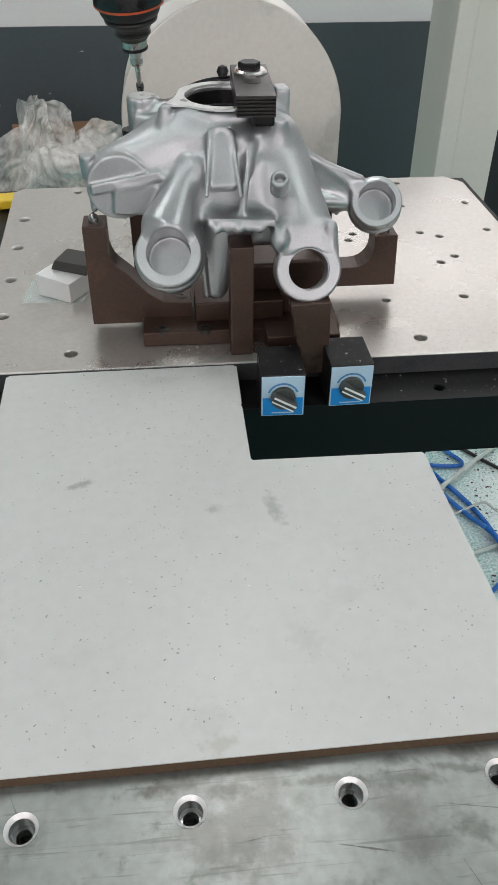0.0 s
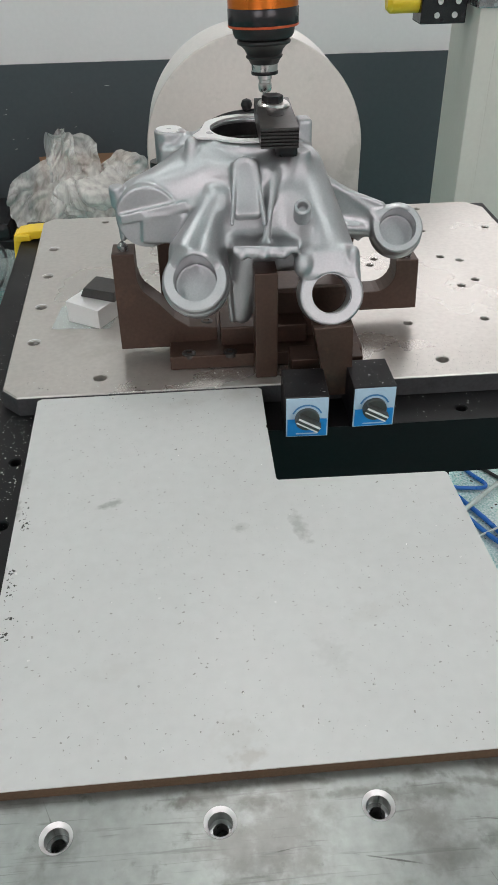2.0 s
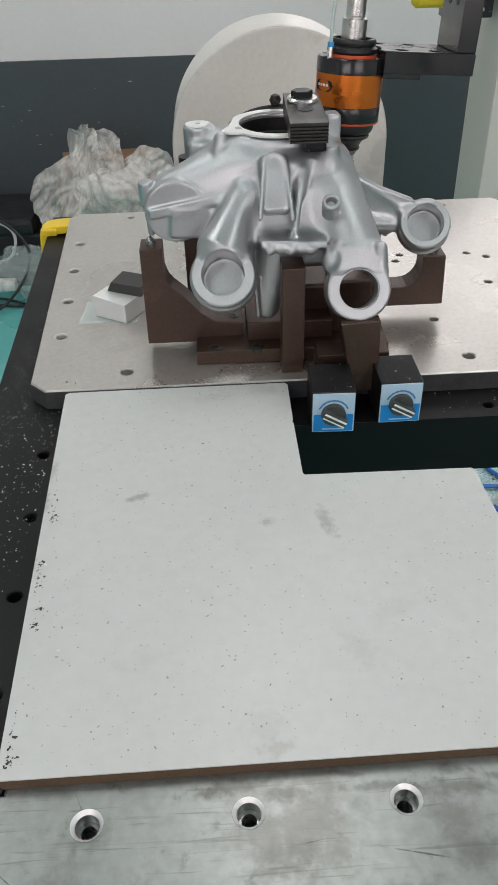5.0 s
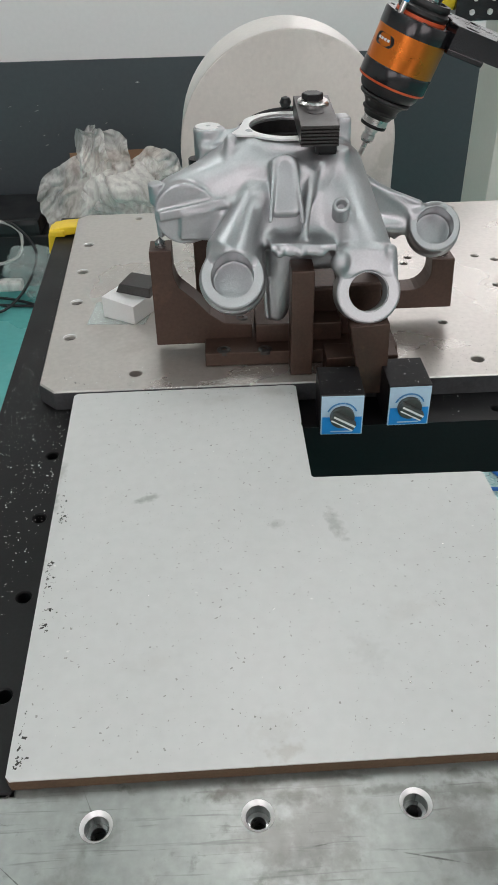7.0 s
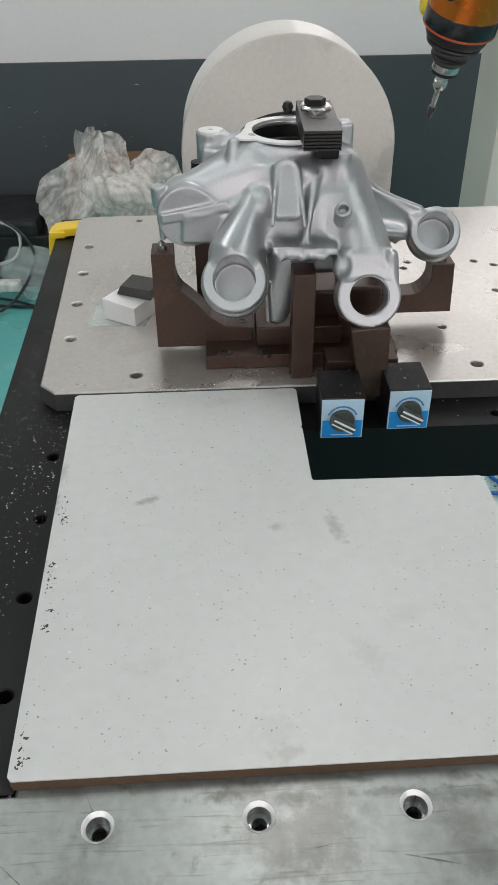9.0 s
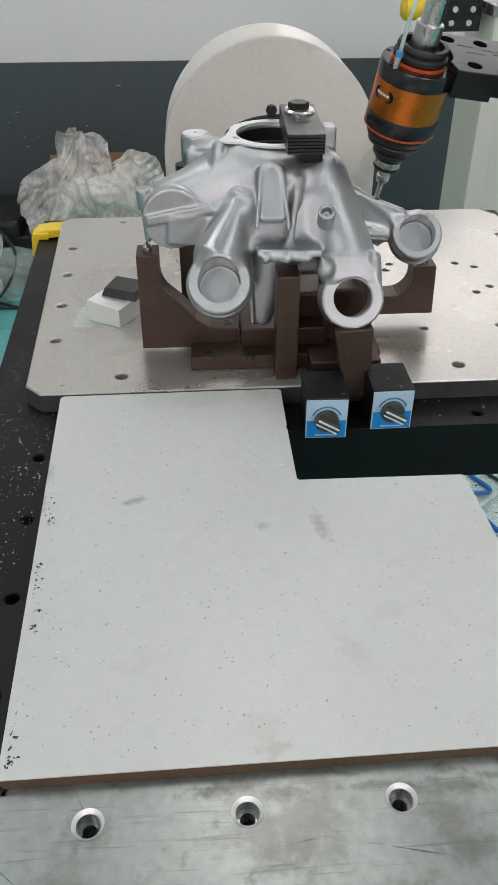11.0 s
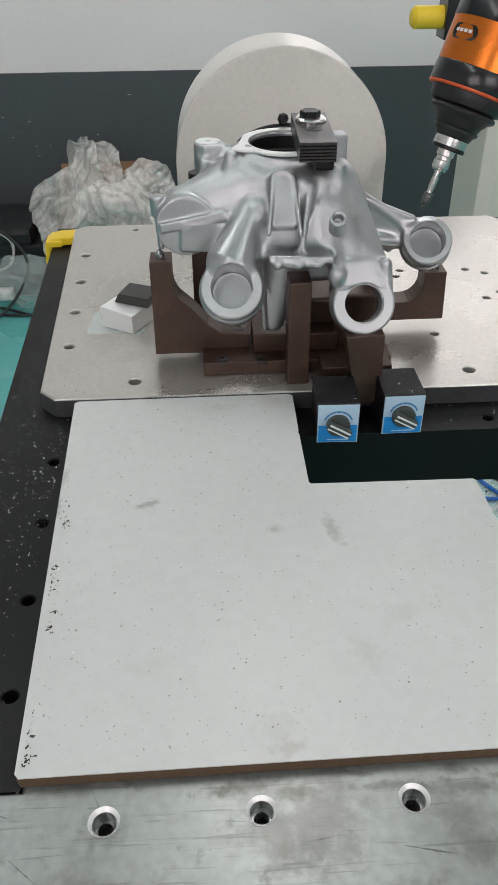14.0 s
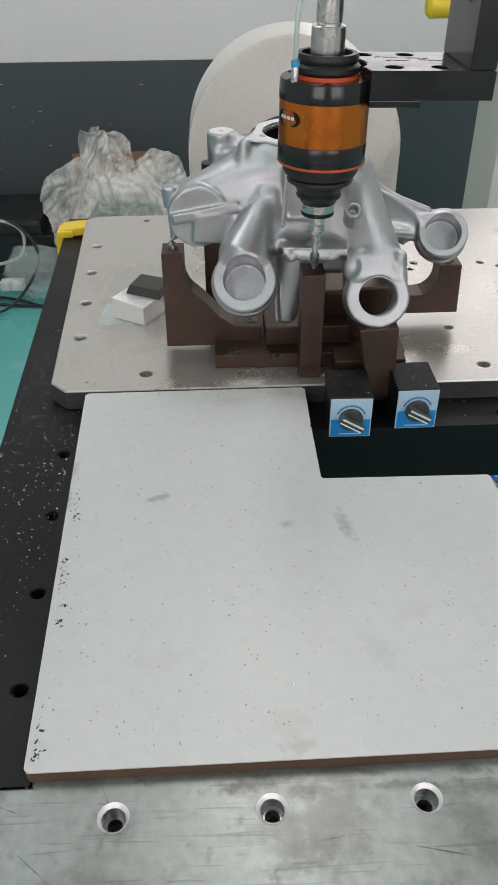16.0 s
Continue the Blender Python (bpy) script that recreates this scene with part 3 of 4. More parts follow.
LN = Vector((-0.06, -0.8, 0.6)).normalized()
RN = Vector((-0.05, -0.9, 0.42)).normalized()
EN = Vector((-0.1, -0.8, 0.59)).normalized()
LC, RC, EC = Vector((-0.072, -0.002, 0.156)), Vector((0.077, -0.0125, 0.1365)), Vector((0.1755, 0.105, 0.163))


def casting_field(P):
    s = d_ball(P, (-0.01, 0.118, 0.225), (0.088, 0.062, 0.048))
    add = lambda d, k: smooth_min(s, d, k)
    # crown
    s = add(d_cyl(P, (-0.002, 0.122, 0.235), (-0.002, 0.12, 0.279), 0.055, 0.004), 0.012)
    s = add(d_cone(P, (-0.04, 0.108, 0.262), (-0.06, 0.095, 0.267), 0.016, 0.0075), 0.006)
    s = add(d_cyl(P, (-0.002, 0.118, 0.22), (-0.002, 0.118, 0.262), 0.066, 0.014), 0.014)
    # shoulder to the left flange
    s = add(d_cone(P, (-0.045, 0.1, 0.244), (-0.125, 0.09, 0.213), 0.03, 0.026), 0.02)
    s = add(d_cone(P, (-0.045, 0.088, 0.247), (-0.136, 0.086, 0.22), 0.016, 0.012), 0.015)
    s = add(d_box(P, (-0.08, 0.08, 0.223), (0.05, 0.018, 0.024), (-33, -14, 0), 0.006), 0.007)
    s = add(d_box(P, (-0.072, 0.128, 0.25), (0.03, 0.014, 0.012), (0, 0, -15), 0.005), 0.008)
    # flange plate
    s = add(d_cyl(P, (-0.121, 0.058, 0.205), (-0.121, 0.085, 0.205), 0.0345, 0.002), 0.004)
    s = add(d_box(P, (-0.092, 0.066, 0.192), (0.036, 0.012, 0.0175), (0, 4, 0)), 0.003)
    s = add(d_box(P, (-0.113, 0.0575, 0.211), (0.038, 0.003, 0.0055), (0, -10, 0), 0.001), 0.002)
    # left tube and boss
    s = add(d_cone(P, (-0.044, 0.06, 0.224), (-0.068, 0.03, 0.172), 0.011, 0.0315), 0.009)
    a = LC - LN * 0.045
    s = add(d_cyl(P, a, LC, 0.0355, 0.003), 0.008)
    s = add(d_cyl(P, LC - LN * 0.02, LC - LN * 0.012, 0.038, 0.002), 0.002)
    # right tube and boss
    s = add(d_cone(P, (0.046, 0.09, 0.236), (0.075, 0.035, 0.165), 0.035, 0.033), 0.007)
    s = add(d_cyl(P, RC - RN * 0.05, RC, 0.0355, 0.003), 0.006)
    s = add(d_box(P, (0.076, 0.0145, 0.161), (0.033, 0.016, 0.018), (-22, 3, 0), 0.008), 0.006)
    s = add(d_cone(P, (0.103, 0.003, 0.15), (0.101, 0.006, 0.176), 0.008, 0.007), 0.004)
    s = add(d_ball(P, (0.0468, 0.003, 0.165), (0.0105, 0.011, 0.0135)), 0.003)
    # lip between the tubes, and the wall under it
    s = add(d_box(P, (0.006, 0.03, 0.181), (0.036, 0.03, 0.004), (-8, 2, 0), 0.002), 0.006)
    for i, (dx, dz, r) in enumerate(((0, 0.0, 0.0052), (0.012, -0.0015, 0.0038), (0.0235, 0.0, 0.0056), (0.035, -0.0012, 0.0042), (0.045, -0.001, 0.0046))):
        s = add(d_cone(P, (-0.02 + dx, 0.001 + 0.002 * (i % 2), 0.1795 + dz), (-0.018 + dx, 0.02, 0.182 + dz), r, r), 0.007)
    s = add(d_box(P, (0.002, 0.05, 0.2), (0.04, 0.012, 0.03), (-25, 0, 0), 0.006), 0.014)
    # hanging fin
    s = add(d_cone(P * np.array((1, 1.9, 1), np.float32), (-0.006, 0.095, 0.16), (-0.0195, 0.095, 0.086), 0.028, 0.0125) * 0.6, 0.005)
    s = add(d_cone(P, (-0.0385, 0.03, 0.172), (-0.034, 0.042, 0.128), 0.0035, 0.003), 0.004)
    s = add(d_cone(P, (-0.034, 0.042, 0.128), (-0.031, 0.046, 0.08), 0.003, 0.003), 0.004)
    s = add(d_box(P, (0.012, 0.088, 0.165), (0.05, 0.028, 0.035), (0, 0, 0), 0.01), 0.01)
    # raised panel with its rim
    s = add(d_box(P, (-0.0115, 0.043, 0.236), (0.0152, 0.0085, 0.031), (-30, 0, 0), 0.006), 0.004)
    rim = np.minimum(d_cone(P, (-0.023, 0.047, 0.257), (-0.029, 0.016, 0.21), 0.0024, 0.0026), d_cone(P, (0.0005, 0.047, 0.257), (0.006, 0.016, 0.208), 0.0024, 0.0026))
    top = [(-0.0115 + 0.0118 * math.cos(radians(a)), 0.0465 + 0.0055 * math.sin(radians(a)), 0.2575 + 0.0095 * math.sin(radians(a))) for a in range(0, 181, 30)]
    for p, q in zip(top, top[1:]):
        rim = np.minimum(rim, d_cone(P, p, q, 0.0024, 0.0024))
    s = add(rim, 0.003)
    s = add(d_cone(P, (0.02, 0.056, 0.246), (0.007, 0.014, 0.188), 0.004, 0.004), 0.008)
    # rear pad and small bosses
    s = add(d_cyl(P, (-0.092, 0.142, 0.235), (-0.092, 0.142, 0.277), 0.017, 0.003), 0.006)
    s = add(d_cone(P, (-0.092, 0.142, 0.262), (-0.045, 0.125, 0.266), 0.01, 0.012), 0.008)
    s = add(d_cone(P, (-0.068, 0.084, 0.25), (-0.067, 0.088, 0.2745), 0.0115, 0.0075), 0.004)
    s = add(d_cyl(P, (0.051, 0.066, 0.235), (0.051, 0.066, 0.2695), 0.0098, 0.0015), 0.008)
    s = add(d_cyl(P, (0.0475, 0.026, 0.2085), (0.0458, 0.0105, 0.2275), 0.0095, 0.002), 0.003)
    s = add(d_box(P, (0.058, 0.115, 0.272), (0.009, 0.012, 0.019), (0, 0, 5), 0.004), 0.006)
    # arm to the far eye
    s = add(d_cone(P, (0.06, 0.125, 0.239), (0.152, 0.122, 0.1745), 0.0045, 0.0045), 0.004)
    s = add(d_box(P, (0.0947, 0.125, 0.1908), (0.06, 0.0042, 0.02), (0, 35, 0), 0.002), 0.004)
    s = add(d_cone(P, (0.15, 0.122, 0.172), (0.18, 0.118, 0.176), 0.0075, 0.009), 0.008)
    s = add(d_cone(P, (0.085, 0.115, 0.165), (0.155, 0.125, 0.155), 0.01, 0.009), 0.008)
    s = add(d_box(P, (0.115, 0.122, 0.183), (0.042, 0.004, 0.022), (0, 22, 0), 0.003), 0.004)
    s = add(d_cyl(P, EC - EN * 0.034, EC, 0.0305, 0.003), 0.006)
    s = add(d_cyl(P, EC - EN * 0.026, EC - EN * 0.019, 0.0325, 0.002), 0.002)
    # ear over the left post
    s = add(d_cyl(P, (-0.152, 0.078, 0.212), (-0.153, 0.076, 0.236), 0.0085, 0.002), 0.003)
    s = add(d_cone(P, (-0.152, 0.078, 0.22), (-0.1515, 0.08, 0.175), 0.005, 0.004), 0.003)
    # hollows
    cut = lambda d, k: -smooth_min(-s, d, k)
    s = cut(d_cyl(P, (-0.002, 0.122, 0.165), (-0.002, 0.119, 0.3), 0.0435, 0.001), 0.002)
    s = cut(d_cyl(P, LC - LN * 0.027, LC + LN * 0.02, 0.0235, 0.001), 0.0015)
    s = cut(d_cyl(P, RC - RN * 0.085, RC + RN * 0.02, 0.0222, 0.001), 0.0015)
    s = cut(d_cyl(P, EC - EN * 0.025, EC + EN * 0.02, 0.022, 0.001), 0.0015)
    s = cut(d_cyl(P, (0.0465, 0.0165, 0.2205), (0.0452, 0.005, 0.2345), 0.0052, 0.001), 0.0015)
    return s


def skin(field, lo, hi, h):
    """Turn a distance field into a closed mesh: one vertex in each cell that the surface crosses."""
    n = [int(round((b - a) / h)) + 1 for a, b in zip(lo, hi)]
    ax = [np.linspace(a, a + h * (m - 1), m, dtype=np.float32) for a, m in zip(lo, n)]
    V = np.empty(n, np.float32)
    for i in range(0, n[0], 16):
        P = np.stack(np.meshgrid(ax[0][i:i + 16], ax[1], ax[2], indexing="ij"), -1)
        V[i:i + 16] = field(P)
    inside = V < 0
    corner = [(i, j, k) for i in (0, 1) for j in (0, 1) for k in (0, 1)]
    view = lambda A, c: A[c[0]:n[0] - 1 + c[0], c[1]:n[1] - 1 + c[1], c[2]:n[2] - 1 + c[2]]
    count = sum(view(inside, c).astype(np.int8) for c in corner)
    cells = (count > 0) & (count < 8)
    ids = -np.ones(cells.shape, np.int64)
    idx = np.argwhere(cells)
    ids[cells] = np.arange(len(idx))
    total, weight = np.zeros((len(idx), 3)), np.zeros(len(idx))
    vals = {c: view(V, c)[cells] for c in corner}
    for c in corner:
        for d in range(3):
            if c[d] == 0:
                e = tuple(1 if q == d else c[q] for q in range(3))
                va, vb = vals[c], vals[e]
                hit = (va < 0) != (vb < 0)
                t = np.where(hit, va / np.where(hit, va - vb, 1), 0)
                p = np.tile(np.array(c, float), (len(idx), 1))
                p[:, d] += t
                total[hit] += p[hit]; weight[hit] += 1
    verts = (idx + total / weight[:, None]) * h + np.array(lo)
    faces = []
    for d in range(3):
        u, w = (d + 1) % 3, (d + 2) % 3
        a = inside
        sl0, sl1 = [slice(1, m - 1) for m in n], [slice(1, m - 1) for m in n]
        sl0[d], sl1[d] = slice(0, n[d] - 1), slice(1, n[d])
        A, B = a[tuple(sl0)], a[tuple(sl1)]
        for flip, mask in ((False, A & ~B), (True, ~A & B)):
            q = np.argwhere(mask)
            if not len(q):
                continue
            q = q + np.array([0 if k == d else 1 for k in range(3)])
            def cell(du, dw):
                r = q.copy(); r[:, u] += du; r[:, w] += dw
                return ids[r[:, 0], r[:, 1], r[:, 2]]
            quad = np.stack([cell(-1, -1), cell(0, -1), cell(0, 0), cell(-1, 0)], 1)
            faces.append(quad[:, ::-1] if flip else quad)
    return verts, np.concatenate(faces)


CAST_STEP = 0.0017
cv, cf = skin(casting_field, (-0.175, -0.035, 0.06), (0.225, 0.2, 0.305), CAST_STEP)
casting = thing("steering_knuckle", "grey cast aluminium knuckle clamped on the fixture", "casting", pose(0, 0, 0))
cme = bpy.data.meshes.new("casting_body")
cme.from_pydata(cv.tolist(), [], cf.tolist())
cme.polygons.foreach_set("use_smooth", np.ones(len(cf), bool))
cme.materials.append(M["cast"])
new("casting_body", cme).parent = casting


def face_ring(c, nrm, r0, r1, name="machined_face", m_="machined"):
    part(name, lathe([(r0, 0.0), (r0, 0.0006), (r1, 0.0006), (r1, -0.001)], 48, towards(c, nrm)), m_, casting, "bright machined ring face")


face_ring(LC, LN, 0.0238, 0.0335)
face_ring(RC, RN, 0.0225, 0.0315)
face_ring(EC, EN, 0.0223, 0.0285)
lobe = arc(0, 0, 0.0548, 152, -138, 40) + [(-0.05, -0.035), (-0.057, -0.0335), (-0.0625, -0.0295), (-0.0635, -0.0245), (-0.0595, -0.016), (-0.055, -0.008)]
crown = bmesh.new()
hole = arc(0, 0, 0.0438, 152, -208, 60)[:-1]
for z_ in (0.0, 0.0022):
    vo = [crown.verts.new((a, b, z_)) for a, b in lobe]
    vi = [crown.verts.new((a, b, z_)) for a, b in hole]
    ed = [crown.edges.new((v[i], v[(i + 1) % len(v)])) for v in (vo, vi) for i in range(len(v))]
    bmesh.ops.triangle_fill(crown, edges=ed, use_beauty=True, normal=(0, 0, 1))
    if z_ == 0:
        under = (vo, vi)
    else:
        for a, b in zip(under, (vo, vi)):
            for i in range(len(a)):
                crown.faces.new((a[i], a[(i + 1) % len(a)], b[(i + 1) % len(b)], b[i]))
crown.transform(towards(Vector((-0.002, 0.12, 0.2795)), Vector((0, -0.02, 1))))
part("crown_face", finish(crown), "bright", casting, "bright milled crown face with a pointed ear")
face_ring(Vector((-0.092, 0.142, 0.277)), Vector((0, 0, 1)), 0.003, 0.0145, "pad_face", "bright")
# Shade in the crown's bore is put in as a dark steel-coloured liner.
part("crown_liner", lathe([(0.0434, 0.276), (0.0424, 0.276), (0.0424, 0.262), (0.0405, 0.2605), (0.0405, 0.235), (0.0385, 0.2335), (0.0385, 0.212), (0, 0.212)], 56, Matrix.Translation((-0.002, 0.1202, 0))), "bar", casting, "dark liner standing for the shade inside the bored crown")
part("boss_liner", lathe([(0.0223, -0.03), (0.0214, -0.03), (0.0214, -0.003), (0.0223, -0.003)], 40, towards(RC, RN)), "machined", casting, "bright bored sleeve")

# ---- clamp on the crown ----
clamp = thing("strap_clamp", "black slotted clamp bar with serrated nose and hex bolt", "clamp", Matrix.Translation((0.0225, 0.0235, 0.2836)) @ pose(0, 0, 0, 1, 0, -1.5))
cb = prism([(0, 0), (0.122, 0), (0.122, 0.02), (0, 0.02)] + [p for i in range(5) for p in ((0, 0.0176 - i * 0.0034), (0.002, 0.0168 - i * 0.0034), (0.002, 0.0162 - i * 0.0034), (0, 0.0154 - i * 0.0034))], -0.0195, 0.0195, 0, "x")
part("bar", cb, "bar", clamp)
part("slot", prism(arc(0, 0.09, 0.0088, 0, 180, 10) + arc(0, 0.052, 0.0088, 180, 360, 10), 0.0199, 0.0204, 0, "z"), "rubber", clamp, "dark slot through bar")
part("washer", lathe([(0, 0.0205), (0.0175, 0.0205), (0.0175, 0.0225), (0.0155, 0.0245), (0, 0.0245)], 32, Matrix.Translation((-0.001, 0.088, 0)) @ pose(0, 0, 0, 2, 3, 0)), "chrome", clamp, "thick bright steel washer")
part("hex_bolt", hexhead(0.0118, 0.0235, 0.031, Matrix.Translation((-0.001, 0.088, 0))), "blackpart", clamp, "dark hex bolt head")
part("heel_block", box(-0.002, 0.022, 0.03, 0.052, -0.019, -0.0004, 0.004), "blackpart", clamp)
lever = thing("clamp_lever", "thin black clamp lever with ball end beside the crown", "clamp lever", pose(0, 0, 0))
part("rod", tube([(-0.06, 0.172, 0.258), (-0.045, 0.178, 0.271), (-0.02, 0.184, 0.279), (0.01, 0.18, 0.283)], 0.0042), "blackpart", lever)
part("ball", lathe([(0, -0.007), (0.005, -0.005), (0.007, 0), (0.005, 0.005), (0, 0.007)], 16, Matrix.Translation((0.0, 0.178, 0.292))), "blackpart", lever)
padnut = thing("support_nut", "black nut and stud under the rear pad", "nut", pose(-0.105, 0.145, 0.185))
part("nut", lathe([(0, 0), (0.006, 0), (0.006, 0.042), (0.012, 0.042), (0.012, 0.056), (0, 0.056)], 12), "blackpart", padnut)

# ---- loose blocks on the plate ----
blk = thing("aluminium_block", "bright milled aluminium block on the steel plate", "metal block", pose(-0.247, 0.172, 0.0258, 0, 0, -31.5))
part("block", prism([(0, 0), (0.052, 0), (0.052, 0.026), (0, 0.03)], 0.0, 0.055, 0.0008), "bright", blk)
sheet = thing("plastic_sheet", "thin clear plastic sheet under the aluminium block", "plastic sheet", pose(0, 0, 0))
part("film", prism([(-0.268, 0.152), (-0.19, 0.146), (-0.176, 0.212), (-0.262, 0.218)], 0.0251, 0.0254, 0, "z"), "clear", sheet)
dk = thing("steel_block", "dark steel block lying on the aluminium block", "metal block", pose(-0.229, 0.186, 0.054, 0, 3, -20))
part("block", prism([(0, 0), (0.05, 0), (0.05, 0.014), (0.006, 0.014)], 0.0, 0.04, 0.0008), "bar", dk)
part("stud", lathe([(0, 0), (0.006, 0), (0.006, 0.008), (0.003, 0.01), (0, 0.01)], 16, Matrix.Translation((0.05, 0.02, 0.007)) @ pose(0, 0, 0, 0, 90, 0)), "chrome", dk)

hook = thing("corner_guard", "bent yellow plastic corner guard on the table edge", "corner guard", pose(-0.372, 0.555, 0.0))
part("cap", prism([(-0.018, -0.03), (-0.014, 0.006), (-0.006, 0.014), (0.012, 0.017), (0.05, 0.019), (0.051, 0.006), (0.02, 0.003), (0.0, 0.0), (-0.006, -0.008), (-0.01, -0.032)], -0.02, 0.02, 0.002), "yellow", hook)
part("flap", box(-0.012, 0.016, -0.024, 0.012, 0.001, 0.013, 0.003), "yellow", hook)

# ---- pale round-topped slab ----
slab = thing("face_plate_slab", "thick pale metal slab with rounded top and bright rim", "metal slab", pose(0.054, 0.70, 0))
R = 0.206
ol = arc(0, 0.08, R, 0, 180, 48) + [(-R, -0.3), (R, -0.3)]
part("slab_body", prism(ol, 0.04, 0.2, 0.002), "slab", slab)
rim = bmesh.new()
pts = arc(0, 0.08, R + 0.0006, -10, 190, 60)
va = [rim.verts.new((x, 0.043, z)) for x, z in pts]; vb = [rim.verts.new((x, 0.197, z)) for x, z in pts]
for i in range(len(pts) - 1):
    rim.faces.new((va[i], va[i + 1], vb[i + 1], vb[i]))
part("rim_band", finish(rim, True), "slabrim_lit", slab, "turned rim, coloured lighter for the light from above")
part("pedestal", box(-0.16, 0.16, 0.05, 0.19, FLOOR, -0.3, 0.004), "slab", slab)

# ---- cream column ----
col = thing("machine_column", "cream enamelled machine column with a recessed face", "machine column", pose(0.653, 1.3, FLOOR))
part("left_face", box(0, 0.05, 0, 0.22, 0, 1.09, 0.004), "beige", col)
part("front_face", box(0.05, 0.16, 0.006, 0.22, 0, 1.09, 0.003), "beige", col)
part("top_rail", box(-0.01, 0.4, -0.01, 0.23, 1.09, 1.115, 0.002), "bore", col, "steel rail on top")
part("dark_side", box(0.16, 0.4, 0.03, 0.22, 0, 1.09, 0.004), "darkbox", col)
sens = thing("tool_station", "black block with screws and a yellow cap", "tool station", pose(0.52, 1.35, 0.2))
part("block", box(0.0, 0.115, 0, 0.08, 0.0, 0.2, 0.003), "anod", sens)
for i in range(4):
    for j in range(2):
        part("screw", lathe([(0, 0), (0.007, 0), (0.007, 0.004), (0.003, 0.004), (0, 0.001)], 14, Matrix.Translation((0.04 + 0.045 * j + 0.006 * (i % 2), 0, 0.02 + 0.03 * i)) @ pose(0, 0, 0, 90)), "chrome", sens)
cap = part("yellow_cap", lathe([(0, -0.08), (0.018, -0.08), (0.027, -0.07), (0.027, 0.0), (0, 0.0)], 24, Matrix.Translation((0.0, 0.04, 0.048)) @ pose(0, 0, 0, 0, 90, 0)), "yellow", sens, "yellow plastic cap")
part("arm", box(-0.24, -0.06, 0.03, 0.06, -0.012, 0.012, 0.003, 2, Matrix.Translation((0, 0, 0.095)) @ pose(0, 0, 0, 0, 24, 0)), "bore", sens)
part("mount", box(0.1, 0.132, 0.0, 0.08, 0.07, 0.17, 0.004), "bar", sens)

# ---- against the wall ----
rng = random.Random(5)
carton = thing("cardboard_box", "brown open cardboard box by the wall", "box", pose(-0.5, 2.4, FLOOR, 0, 0, 4))
for a in ((-0.2, 0.2, -0.15, -0.145), (-0.2, 0.2, 0.145, 0.15), (-0.2, -0.195, -0.145, 0.145), (0.195, 0.2, -0.145, 0.145)):
    part("side", box(*a, 0, 0.385), "card", carton)
part("base", box(-0.195, 0.195, -0.145, 0.145, 0, 0.005), "card", carton)
part("flap", box(-0.19, 0.19, 0, 0.004, 0, 0.05, 0, 2, Matrix.Translation((0.0, 0.15, 0.385)) @ pose(0, 0, 0, -25, 0, 0)), "card", carton)


def crumpled(cx, cy, cz, sx, sy, sz, seed, sub=5, amp=0.4):
    """A crushed sheet of film: a lump folded by ridged noise."""
    bm = bmesh.new()
    bmesh.ops.create_icosphere(bm, subdivisions=sub, radius=1)
    off = Vector((seed * 3.7, seed * 1.3, seed * 2.1))
    for v in bm.verts:
        d = v.co.normalized()
        k = 1 + amp * noise.noise(d * 1.3 + off) + 0.3 * (0.3 - abs(noise.noise(d * 2.4 + off))) + 0.22 * (0.25 - abs(noise.noise(d * 5 + off))) + 0.1 * (0.25 - abs(noise.noise(d * 11 + off)))
        v.co = Vector((cx + d.x * sx * k, cy + d.y * sy * k, cz + d.z * sz * k))
    return finish(bm, True)


def film_sheet(cx, cy, cz, sx, sz, lean, seed, n=56):
    """A loose sheet of thin film, pleated and creased, with a ragged outline."""
    bm = bmesh.new()
    off = Vector((seed * 5.3, seed * 2.9, seed * 1.7))
    rows = []
    turn = seed * 1.9
    for i in range(n + 1):
        row = []
        for k in range(n + 1):
            u, v = 2 * i / n - 1, 2 * k / n - 1
            r = max(abs(u), abs(v))
            w = math.hypot(u, v)
            if w > 1e-6:
                u, v = u * r / w, v * r / w
            ang = math.atan2(v, u)
            edge = 0.9 + 0.45 * noise.noise(Vector((math.cos(ang) * 0.9, math.sin(ang) * 0.9, 0)) + off)
            u, v = u * edge, v * edge
            q = Vector((u * math.cos(turn) - v * math.sin(turn), u * math.sin(turn) + v * math.cos(turn), 0))
            pleat = abs(noise.noise(Vector((q.x * 4.5 + 0.8 * noise.noise(q * 2 + off), q.y * 1.1, 0)) + off))
            fine = abs(noise.noise(Vector((q.x * 11, q.y * 4, 1)) + off))
            d = 0.12 * noise.noise(q * 1.2 + off) + 0.07 * pleat + 0.018 * fine + 0.06 * (1 - u * u - v * v)
            row.append(bm.verts.new((cx + sx * 1.1 * (u + 0.08 * noise.noise(q * 2.3 + off * 2)), cy - d + lean * v * sz, cz + sz * 1.1 * (v + 0.08 * noise.noise(q * 2.1 - off)))))
        rows.append(row)
    for i in range(n):
        for k in range(n):
            bm.faces.new((rows[i][k], rows[i + 1][k], rows[i + 1][k + 1], rows[i][k + 1]))
    return finish(bm, True)


